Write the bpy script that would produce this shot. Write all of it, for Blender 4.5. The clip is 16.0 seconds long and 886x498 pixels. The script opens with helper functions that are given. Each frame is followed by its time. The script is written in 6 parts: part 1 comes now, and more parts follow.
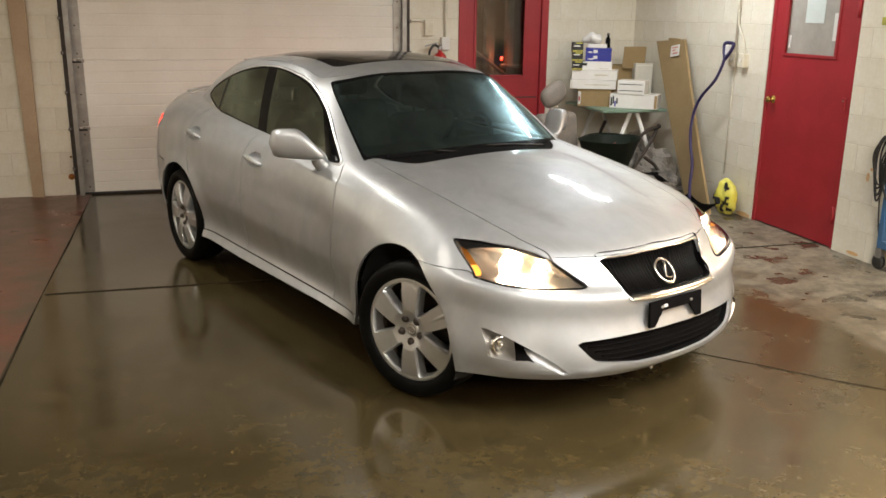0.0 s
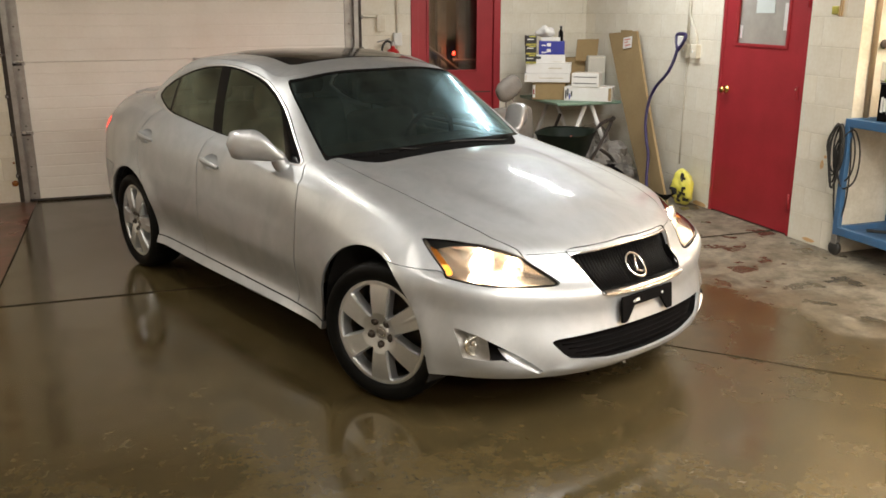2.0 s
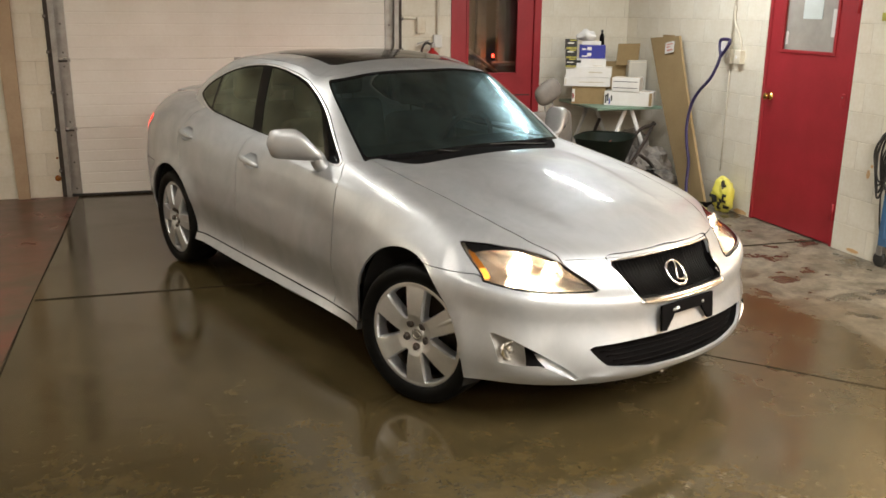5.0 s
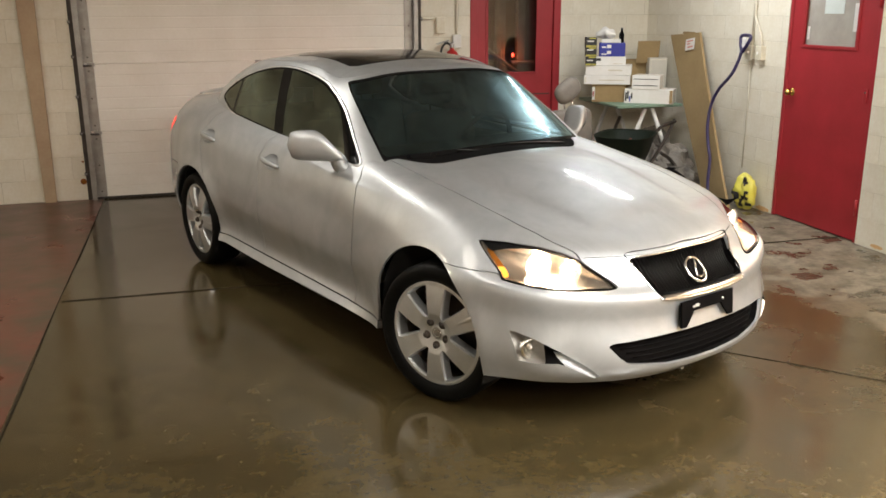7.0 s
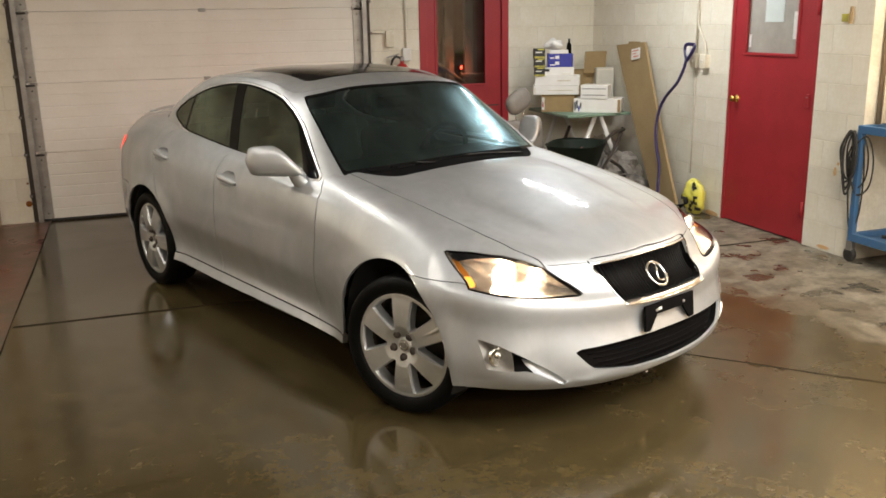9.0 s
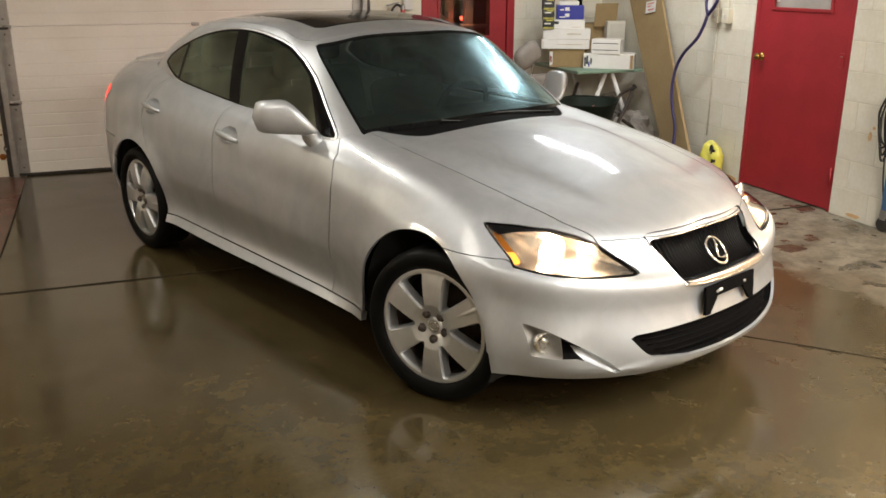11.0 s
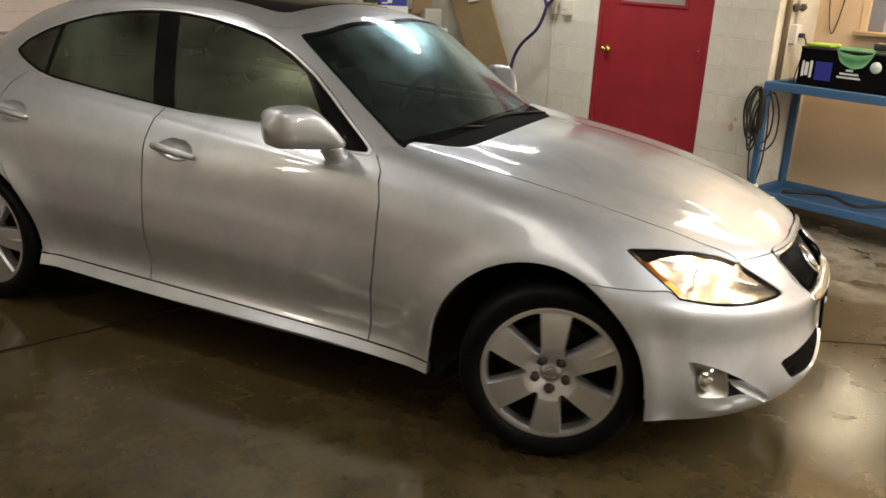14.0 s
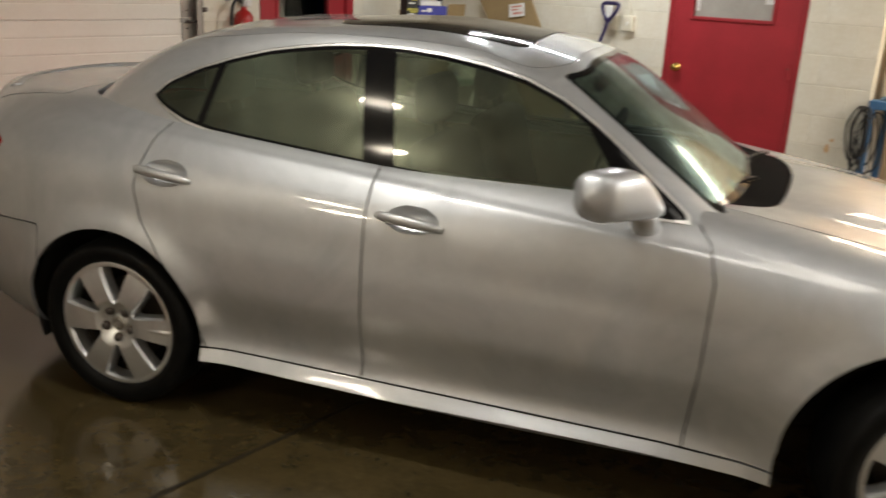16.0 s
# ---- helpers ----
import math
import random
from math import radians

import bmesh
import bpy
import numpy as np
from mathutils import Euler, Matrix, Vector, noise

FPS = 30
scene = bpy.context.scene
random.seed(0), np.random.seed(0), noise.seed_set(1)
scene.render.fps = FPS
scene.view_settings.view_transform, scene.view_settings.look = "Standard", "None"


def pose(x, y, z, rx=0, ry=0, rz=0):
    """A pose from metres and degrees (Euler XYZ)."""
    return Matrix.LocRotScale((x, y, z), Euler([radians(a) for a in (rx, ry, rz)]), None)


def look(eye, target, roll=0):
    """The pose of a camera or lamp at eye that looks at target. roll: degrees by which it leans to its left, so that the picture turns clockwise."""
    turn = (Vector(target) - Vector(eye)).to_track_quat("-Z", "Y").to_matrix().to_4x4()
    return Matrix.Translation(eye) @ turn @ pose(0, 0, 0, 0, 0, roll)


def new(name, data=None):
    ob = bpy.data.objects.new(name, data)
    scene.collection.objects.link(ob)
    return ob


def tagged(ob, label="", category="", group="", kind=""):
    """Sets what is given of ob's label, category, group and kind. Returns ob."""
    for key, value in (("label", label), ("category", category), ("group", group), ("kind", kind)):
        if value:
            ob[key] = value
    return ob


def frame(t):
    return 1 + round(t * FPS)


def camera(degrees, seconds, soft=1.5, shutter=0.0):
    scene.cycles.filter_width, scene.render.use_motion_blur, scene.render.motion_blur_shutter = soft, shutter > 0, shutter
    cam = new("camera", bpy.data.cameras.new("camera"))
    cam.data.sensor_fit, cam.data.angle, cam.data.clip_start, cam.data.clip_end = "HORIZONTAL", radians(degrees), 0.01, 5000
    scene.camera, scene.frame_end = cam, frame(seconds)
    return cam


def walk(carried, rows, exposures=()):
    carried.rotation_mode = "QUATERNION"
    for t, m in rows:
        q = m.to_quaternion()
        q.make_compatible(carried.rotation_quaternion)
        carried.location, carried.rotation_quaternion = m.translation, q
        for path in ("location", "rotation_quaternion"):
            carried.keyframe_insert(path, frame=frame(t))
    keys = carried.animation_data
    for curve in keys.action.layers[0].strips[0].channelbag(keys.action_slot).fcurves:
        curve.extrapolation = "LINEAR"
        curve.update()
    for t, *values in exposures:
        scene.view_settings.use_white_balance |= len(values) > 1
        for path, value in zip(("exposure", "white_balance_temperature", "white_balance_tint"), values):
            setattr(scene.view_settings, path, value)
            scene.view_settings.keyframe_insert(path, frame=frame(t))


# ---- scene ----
cam = camera(54.0, 16.0, 1.6, 0.5)
# seconds, eye, target, roll
PATH = [
    (0, (-1.686, -3.897, 1.704), (-1.151, -2.044, 1.175), 0.7),
    (0.5, (-1.65, -3.907, 1.689), (-1.123, -2.054, 1.15), 0.8),
    (1, (-1.636, -3.891, 1.688), (-1.151, -2.044, 1.093), 0.9),
    (1.5, (-1.677, -3.842, 1.692), (-1.056, -2.033, 1.109), 1.0),
    (2, (-1.737, -3.804, 1.704), (-1.096, -1.988, 1.165), -0.1),
    (2.5, (-1.77, -3.78, 1.697), (-1.127, -1.961, 1.169), 0.1),
    (3, (-1.787, -3.778, 1.698), (-1.153, -1.955, 1.17), 0.5),
    (3.5, (-1.786, -3.778, 1.695), (-1.18, -1.947, 1.165), 0.3),
    (4, (-1.771, -3.77, 1.696), (-1.182, -1.934, 1.165), 0.5),
    (6.5, (-1.74, -3.798, 1.702), (-1.209, -1.946, 1.165), -0.2),
    (7, (-1.74, -3.803, 1.701), (-1.221, -1.947, 1.167), -0.3),
    (7.5, (-1.739, -3.802, 1.701), (-1.219, -1.947, 1.165), -0.3),
    (8, (-1.748, -3.807, 1.703), (-1.225, -1.952, 1.172), -0.2),
    (8.5, (-1.771, -3.804, 1.698), (-1.185, -1.962, 1.183), -0.4),
    (9, (-1.809, -3.793, 1.699), (-1.175, -1.965, 1.192), -1.1),
    (9.5, (-1.846, -3.743, 1.686), (-1.165, -1.944, 1.14), -0.8),
    (10, (-1.839, -3.678, 1.684), (-1.193, -1.874, 1.111), -0.8),
    (10.2, (-1.824, -3.621, 1.681), (-1.199, -1.813, 1.099), -0.8),
    (12.3, (-2.24, -2.766, 1.628), (-1.327, -1.099, 1.006), 1.9),
    (12.5, (-2.298, -2.675, 1.638), (-1.337, -1.025, 1.042), 1.8),
    (13, (-2.445, -2.428, 1.607), (-1.365, -0.861, 0.992), 3.4),
    (13.5, (-2.733, -2.244, 1.636), (-1.519, -0.769, 1.045), 1.6),
    (14, (-2.931, -1.963, 1.608), (-1.605, -0.601, 0.986), 3.1),
    (14.5, (-3.085, -1.62, 1.62), (-1.714, -0.307, 0.991), 3.4),
    (15, (-3.284, -1.292, 1.616), (-1.807, -0.066, 1.055), 2.5),
    (15.5, (-3.388, -0.931, 1.61), (-1.842, 0.198, 1.032), 3.2),
    (16, (-3.38, -0.527, 1.605), (-1.881, 0.654, 1.005), 2.9),
]
walk(cam, [(t, look(e, g, r)) for t, e, g, r in PATH], [(0.0, 0.46), (6.0, 0.48), (10.0, 0.46), (12.3, 0.25), (13.0, 0.04), (14.0, 0.03), (15.0, -0.01), (15.5, 0.02), (16.0, 0.27)])

# ---- light ----
world = bpy.data.worlds.new("night")
scene.world = world
world.use_nodes = True
world.node_tree.nodes["Background"].inputs[0].default_value = (0.02, 0.022, 0.03, 1)
world.node_tree.nodes["Background"].inputs[1].default_value = 0.3

# ---- materials ----
def nodes_of(name):
    m = bpy.data.materials.new(name)
    m.use_nodes = True
    t = m.node_tree
    return m, t, t.nodes["Principled BSDF"]


def rgb(c):
    return (c[0], c[1], c[2], 1.0)


def mat(name, base, other=None, rough=0.6, metal=0.0, scale=8.0, fine=60.0, bump=0.0, coat=0.0, rough2=None, random=0.0, spec=0.5, detail=6.0):
    """A surface with broad stains between two colours, fine grain, uneven gloss and relief."""
    m, t, b = nodes_of(name)
    L, N = t.links, t.nodes
    other = other or tuple(v * 0.86 for v in base)
    geo = N.new("ShaderNodeTexCoord")
    n1, n2 = N.new("ShaderNodeTexNoise"), N.new("ShaderNodeTexNoise")
    n1.inputs["Scale"].default_value, n2.inputs["Scale"].default_value = scale, fine
    n1.inputs["Detail"].default_value = n2.inputs["Detail"].default_value = detail
    for n in (n1, n2):
        L.new(geo.outputs["Object"], n.inputs["Vector"])
    mixn = N.new("ShaderNodeMath")
    mixn.operation = "MULTIPLY_ADD"
    L.new(n2.outputs["Fac"], mixn.inputs[0])
    mixn.inputs[1].default_value = 0.35
    L.new(n1.outputs["Fac"], mixn.inputs[2])
    ramp = N.new("ShaderNodeMapRange")
    ramp.inputs["From Min"].default_value, ramp.inputs["From Max"].default_value = 0.45, 0.9
    L.new(mixn.outputs[0], ramp.inputs["Value"])
    mix = N.new("ShaderNodeMix")
    mix.data_type = "RGBA"
    mix.inputs["A"].default_value, mix.inputs["B"].default_value = rgb(base), rgb(other)
    L.new(ramp.outputs[0], mix.inputs["Factor"])
    out = mix.outputs["Result"]
    if random:
        info = N.new("ShaderNodeObjectInfo")
        mr = N.new("ShaderNodeMapRange")
        mr.inputs["To Min"].default_value, mr.inputs["To Max"].default_value = 1 - random, 1 + random
        L.new(info.outputs["Random"], mr.inputs["Value"])
        hsv = N.new("ShaderNodeHueSaturation")
        L.new(mr.outputs[0], hsv.inputs["Value"])
        L.new(out, hsv.inputs["Color"])
        out = hsv.outputs["Color"]
    L.new(out, b.inputs["Base Color"])
    b.inputs["Metallic"].default_value = metal
    b.inputs["Coat Weight"].default_value = coat
    b.inputs["Coat Roughness"].default_value = 0.09
    b.inputs["Specular IOR Level"].default_value = spec
    rr = N.new("ShaderNodeMapRange")
    rr.inputs["To Min"].default_value, rr.inputs["To Max"].default_value = rough, rough2 if rough2 is not None else min(1, rough * 1.2)
    L.new(n1.outputs["Fac"], rr.inputs["Value"])
    L.new(rr.outputs[0], b.inputs["Roughness"])
    if bump:
        bp = N.new("ShaderNodeBump")
        bp.inputs["Strength"].default_value, bp.inputs["Distance"].default_value = 0.6, bump
        L.new(mixn.outputs[0], bp.inputs["Height"])
        L.new(bp.outputs[0], b.inputs["Normal"])
    return m


def glow(name, colour, strength):
    m, t, b = nodes_of(name)
    b.inputs["Base Color"].default_value = rgb(colour)
    b.inputs["Emission Color"].default_value, b.inputs["Emission Strength"].default_value = rgb(colour), strength
    return m


def glass(name, tint, rough=0.0, haze=0.0, film=(0.4, 0.45, 0.42), scale=4.0, smear=0.0, smear_tint=(0.62, 0.95, 1.0), smear_ior=1.6):
    """Thin glass: clear through-view with a tint, a real gloss on top and, with haze, a patchy colour for fog and
    reflected light.
    """
    m, t, b = nodes_of(name)
    L, N = t.links, t.nodes
    tr, gl, fr, mx = N.new("ShaderNodeBsdfTransparent"), N.new("ShaderNodeBsdfGlossy"), N.new("ShaderNodeFresnel"), N.new("ShaderNodeMixShader")
    tr.inputs[0].default_value = rgb(tint)
    gl.inputs["Roughness"].default_value = rough
    fr.inputs["IOR"].default_value = 1.52
    base = tr.outputs[0]
    if haze:
        df, nz, mr, hz = N.new("ShaderNodeBsdfDiffuse"), N.new("ShaderNodeTexNoise"), N.new("ShaderNodeMapRange"), N.new("ShaderNodeMixShader")
        co = N.new("ShaderNodeTexCoord")
        L.new(co.outputs["Object"], nz.inputs["Vector"])
        nz.inputs["Scale"].default_value, nz.inputs["Detail"].default_value = scale, 3
        mr.inputs["From Min"].default_value, mr.inputs["From Max"].default_value = 0.35, 0.7
        mr.inputs["To Min"].default_value, mr.inputs["To Max"].default_value = haze * 0.15, haze * 2.0
        df.inputs[0].default_value = rgb(film)
        L.new(nz.outputs["Fac"], mr.inputs["Value"])
        L.new(mr.outputs[0], hz.inputs[0])
        L.new(base, hz.inputs[1])
        L.new(df.outputs[0], hz.inputs[2])
        base = hz.outputs[0]
    if smear:
        # a greasy film that scatters highlights broadly
        sg, sf, sm = N.new("ShaderNodeBsdfGlossy"), N.new("ShaderNodeFresnel"), N.new("ShaderNodeMixShader")
        sg.inputs["Color"].default_value, sg.inputs["Roughness"].default_value = rgb(smear_tint), smear
        sf.inputs["IOR"].default_value = smear_ior
        # wiped in swirls, thicker in some places than in others
        sn, sr, sk, sc = N.new("ShaderNodeTexNoise"), N.new("ShaderNodeMapRange"), N.new("ShaderNodeMath"), N.new("ShaderNodeTexCoord")
        sn.inputs["Scale"].default_value, sn.inputs["Detail"].default_value, sn.inputs["Distortion"].default_value = 3.2, 4, 1.4
        for k, v in ((1, .35), (2, .65), (3, .55), (4, 1.35)):
            sr.inputs[k].default_value = v
        L.new(sc.outputs["Object"], sn.inputs["Vector"])
        L.new(sn.outputs["Fac"], sr.inputs[0])
        sk.operation = "MULTIPLY"
        L.new(sr.outputs[0], sk.inputs[0])
        L.new(sf.outputs[0], sk.inputs[1])
        L.new(sk.outputs[0], sm.inputs[0])
        L.new(base, sm.inputs[1])
        L.new(sg.outputs[0], sm.inputs[2])
        base = sm.outputs[0]
    L.new(fr.outputs[0], mx.inputs[0])
    L.new(base, mx.inputs[1])
    L.new(gl.outputs[0], mx.inputs[2])
    L.new(mx.outputs[0], N["Material Output"].inputs["Surface"])
    return m


def car_paint():
    """Silver metallic paint under a clear coat, with the blotchy film that drying water leaves."""
    m, t, b = nodes_of("silver_car_paint")
    L, N = t.links, t.nodes
    co = N.new("ShaderNodeTexCoord")

    def noise_of(scale, detail, rough, bend):
        n = N.new("ShaderNodeTexNoise")
        for k, v in (("Scale", scale), ("Detail", detail), ("Roughness", rough), ("Distortion", bend)):
            n.inputs[k].default_value = v
        L.new(co.outputs["Object"], n.inputs["Vector"])
        return n.outputs["Fac"]

    def ranged(v, a, c, lo, hi):
        r = N.new("ShaderNodeMapRange")
        for k, x in (("From Min", a), ("From Max", c), ("To Min", lo), ("To Max", hi)):
            r.inputs[k].default_value = x
        L.new(v, r.inputs["Value"])
        return r.outputs[0]

    film, streak, flake = noise_of(2.3, 8, .62, 1.1), noise_of(11, 6, .6, .6), noise_of(800, 2, .5, 0)
    both = N.new("ShaderNodeMath")
    both.operation = "MULTIPLY_ADD"
    L.new(streak, both.inputs[0])
    both.inputs[1].default_value = .25
    L.new(film, both.inputs[2])
    wet = ranged(both.outputs[0], .45, .80, 0, 1)
    mix = N.new("ShaderNodeMix")
    mix.data_type = "RGBA"
    mix.inputs["A"].default_value, mix.inputs["B"].default_value = (.575, .597, .622, 1), (.455, .476, .50, 1)
    L.new(wet, mix.inputs["Factor"])
    hsv = N.new("ShaderNodeHueSaturation")
    L.new(ranged(flake, .3, .7, .93, 1.07), hsv.inputs["Value"])
    L.new(mix.outputs["Result"], hsv.inputs["Color"])
    L.new(hsv.outputs["Color"], b.inputs["Base Color"])
    L.new(ranged(wet, 0, 1, .79, .74), b.inputs["Metallic"])
    L.new(ranged(wet, 0, 1, .45, .55), b.inputs["Roughness"])
    b.inputs["Coat Weight"].default_value, b.inputs["Coat IOR"].default_value = 1.0, 1.62
    L.new(ranged(wet, 0, 1, .035, .12), b.inputs["Coat Roughness"])
    return m


M_paint = car_paint()
M_black = mat("black_trim", (0.004, 0.004, 0.004), (0.007, 0.006, 0.006), rough=0.6, scale=10, spec=0.02)
M_gloss = mat("gloss_black", (0.005, 0.005, 0.006), (0.008, 0.008, 0.008), rough=0.08, spec=0.14)
M_under = mat("underbody", (0.008, 0.008, 0.008), (0.015, 0.013, 0.012), rough=0.8)
M_tyre = mat("tyre_rubber", (0.0035, 0.0035, 0.0035), (0.006, 0.006, 0.0055), rough=0.36, rough2=0.6, scale=14, bump=0.0008, spec=0.09)
M_rim = mat("silver_alloy", (0.72, 0.735, 0.75), (0.62, 0.635, 0.65), rough=0.30, rough2=0.42, metal=0.8, scale=12)
M_disc = mat("brake_iron", (0.05, 0.045, 0.04), (0.09, 0.07, 0.055), rough=0.6, metal=0.6, scale=20)
M_chrome = mat("chrome", (0.78, 0.78, 0.77), (0.70, 0.70, 0.69), rough=0.18, metal=1.0)
M_trim = mat("satin_metal_trim", (0.80, 0.80, 0.79), (0.74, 0.74, 0.73), rough=0.42, metal=0.9)
M_seat = mat("dark_seat_cloth", (0.05, 0.05, 0.052), (0.07, 0.068, 0.065), rough=0.75, scale=12)
M_beige = mat("beige_trim", (0.36, 0.33, 0.26), (0.30, 0.27, 0.21), rough=0.7, scale=9)
# the teal and green film colours also stand in for reflections of the room
M_wind = glass("windshield_glass", (0.19, 0.24, 0.25), haze=0.007, film=(0.30, 0.52, 0.55), scale=2.2, smear=0.25, smear_ior=2.0)
M_side = glass("side_glass", (0.38, 0.42, 0.34), haze=0.09, film=(0.34, 0.42, 0.31), scale=2.0, smear=0.22, smear_tint=(0.85, 0.96, 0.74), smear_ior=1.55)
M_lens = glass("clear_lens", (0.93, 0.93, 0.92))
M_pane = glass("window_pane", (0.85, 0.87, 0.85))


def lit_reflector(name, colour, strength, radius):
    """A mirror bowl that itself emits, fading to its rim, for the bulb's reflected light and bloom."""
    m, tree, p = nodes_of(name)
    n, l = tree.nodes, tree.links
    p.inputs["Base Color"].default_value = rgb((.85, .80, .72))
    p.inputs["Metallic"].default_value, p.inputs["Roughness"].default_value = 1.0, .25
    at = n.new("ShaderNodeTexCoord")
    flat = n.new("ShaderNodeVectorMath")
    flat.operation = "MULTIPLY"
    flat.inputs[1].default_value = (1, 0, 1)
    l.new(at.outputs["Object"], flat.inputs[0])
    far = n.new("ShaderNodeVectorMath")
    far.operation = "LENGTH"
    l.new(flat.outputs[0], far.inputs[0])
    fall = n.new("ShaderNodeMapRange")
    fall.interpolation_type = "SMOOTHERSTEP"
    for k, v in ((1, 0.0), (2, radius), (3, 1.0), (4, 0.0)):
        fall.inputs[k].default_value = v
    l.new(far.outputs["Value"], fall.inputs[0])
    power = n.new("ShaderNodeMath")
    power.operation = "POWER"
    power.inputs[1].default_value = 2.2
    l.new(fall.outputs[0], power.inputs[0])
    gain = n.new("ShaderNodeMath")
    gain.operation = "MULTIPLY"
    gain.inputs[1].default_value = strength
    l.new(power.outputs[0], gain.inputs[0])
    p.inputs["Emission Color"].default_value = rgb(colour)
    l.new(gain.outputs[0], p.inputs["Emission Strength"])
    return m


M_lamp = lit_reflector("headlamp_light", (1.0, 0.91, 0.78), 85, .068)
M_bulb = lit_reflector("lamp_bulb", (1.0, 0.86, 0.68), 50, .058)
M_marker = glow("amber_marker_light", (1.0, 0.42, 0.05), 0.5)
M_amber = mat("amber_plastic", (0.34, 0.11, 0.012), (0.2, 0.07, 0.01), rough=0.15)
M_red_lens = mat("red_tail_lens", (0.35, 0.01, 0.01), rough=0.12, coat=0.6)
M_tail = glow("tail_light", (1.0, 0.04, 0.02), 2.2)
M_tube = glow("fluorescent_tube", (1.0, 0.98, 0.93), 4)
M_globe = glow("lamp_globe", (1.0, 0.95, 0.82), 30)
M_reflector = mat("lamp_reflector", (0.85, 0.83, 0.78), (0.8, 0.78, 0.72), rough=0.16, metal=1.0)
M_housing = mat("smoked_lamp_housing", (0.80, 0.70, 0.58), (0.36, 0.27, 0.20), rough=0.24, metal=0.86, scale=22)
M_timber = mat("weathered_timber", (0.50, 0.41, 0.33), (0.30, 0.23, 0.18), rough=0.8, scale=6, fine=50, bump=0.003)
M_wall = mat("cream_block_paint", (0.77, 0.74, 0.65), (0.60, 0.535, 0.40), rough=0.55, rough2=0.75, scale=2.6, fine=34, bump=0.005, random=0.04)
M_alcove = mat("peach_wall_paint", (0.66, 0.50, 0.34), (0.58, 0.42, 0.27), rough=0.6, scale=2.5, fine=50, bump=0.003)
M_slat = mat("dark_plastic_slat", (0.005, 0.005, 0.0055), (0.008, 0.007, 0.007), rough=0.42, spec=0.14)
M_joint = mat("painted_mortar", (0.71, 0.67, 0.57), (0.47, 0.42, 0.32), rough=0.75, scale=3.5, fine=40, bump=0.004)
M_gdoor = mat("white_garage_panel", (0.86, 0.84, 0.78), (0.79, 0.76, 0.69), rough=0.45, rough2=0.6, scale=2.5, fine=40, bump=0.0015)
M_red = mat("red_door_paint", (0.36, 0.018, 0.028), (0.28, 0.014, 0.02), rough=0.42, rough2=0.6, scale=3.5, fine=45, bump=0.001)
M_steel = mat("galvanised_steel", (0.42, 0.41, 0.39), (0.30, 0.28, 0.26), rough=0.42, metal=0.85, scale=9, fine=50)
M_dark = mat("dark_steel", (0.05, 0.045, 0.04), (0.09, 0.07, 0.06), rough=0.6, metal=0.5, scale=12)
M_card = mat("brown_cardboard", (0.42, 0.30, 0.16), (0.35, 0.24, 0.12), rough=0.85, scale=5, fine=40, bump=0.001)
M_brown_card = mat("dull_brown_cardboard", (0.320, 0.228, 0.112), (0.26, 0.180, 0.086), rough=0.85, scale=4, fine=40, bump=0.001)
M_white = mat("white_card", (0.74, 0.73, 0.71), (0.66, 0.64, 0.6), rough=0.6, scale=6, fine=40)
M_grey = mat("grey_vinyl", (0.20, 0.175, 0.15), (0.16, 0.14, 0.12), rough=0.6, scale=15, bump=0.001)
M_blue = mat("blue_cart_paint", (0.035, 0.12, 0.26), (0.05, 0.11, 0.2), rough=0.45, rough2=0.65, scale=9, fine=60)
M_navy = mat("blue_print", (0.02, 0.03, 0.30), (0.025, 0.03, 0.22), rough=0.4)
M_brass = mat("brass", (0.62, 0.42, 0.12), (0.5, 0.33, 0.1), rough=0.22, metal=1.0)
M_purple = mat("purple_plastic", (0.022, 0.013, 0.078), (0.015, 0.010, 0.05), rough=0.35)
M_yellow = mat("yellow_plastic", (0.60, 0.55, 0.08), (0.25, 0.22, 0.05), rough=0.4, scale=9)
M_green = mat("green_cloth", (0.15, 0.40, 0.20), (0.11, 0.32, 0.15), rough=0.9, scale=20, bump=0.002)
M_green_tub = mat("dark_green_tub", (0.006, 0.011, 0.007), (0.011, 0.014, 0.009), rough=0.5, spec=0.15)
M_table = mat("green_table_edge", (0.16, 0.26, 0.19), (0.2, 0.27, 0.2), rough=0.5)
M_rubber = mat("black_cable", (0.015, 0.014, 0.013), (0.03, 0.027, 0.022), rough=0.55)
M_extred = mat("red_cylinder", (0.45, 0.02, 0.018), (0.36, 0.015, 0.015), rough=0.25, coat=0.4)
M_rag = mat("dirty_plastic_sheet", (0.17, 0.155, 0.135), (0.05, 0.045, 0.04), rough=0.5, scale=14, bump=0.01)
M_sheet = mat("grey_plastic_sheet", (0.30, 0.275, 0.245), (0.15, 0.135, 0.12), rough=0.4, scale=7, bump=0.01)
M_paper = mat("paper", (0.62, 0.68, 0.66), (0.55, 0.6, 0.58), rough=0.7)
M_redprint = mat("faded_red_print", (0.55, 0.22, 0.18), (0.62, 0.35, 0.30), rough=0.6)
M_ink = mat("black_print", (0.02, 0.02, 0.02), rough=0.5)
M_darkroom = mat("dark_room_wall", (0.42, 0.30, 0.21), (0.25, 0.17, 0.12), rough=0.8, scale=2.5)

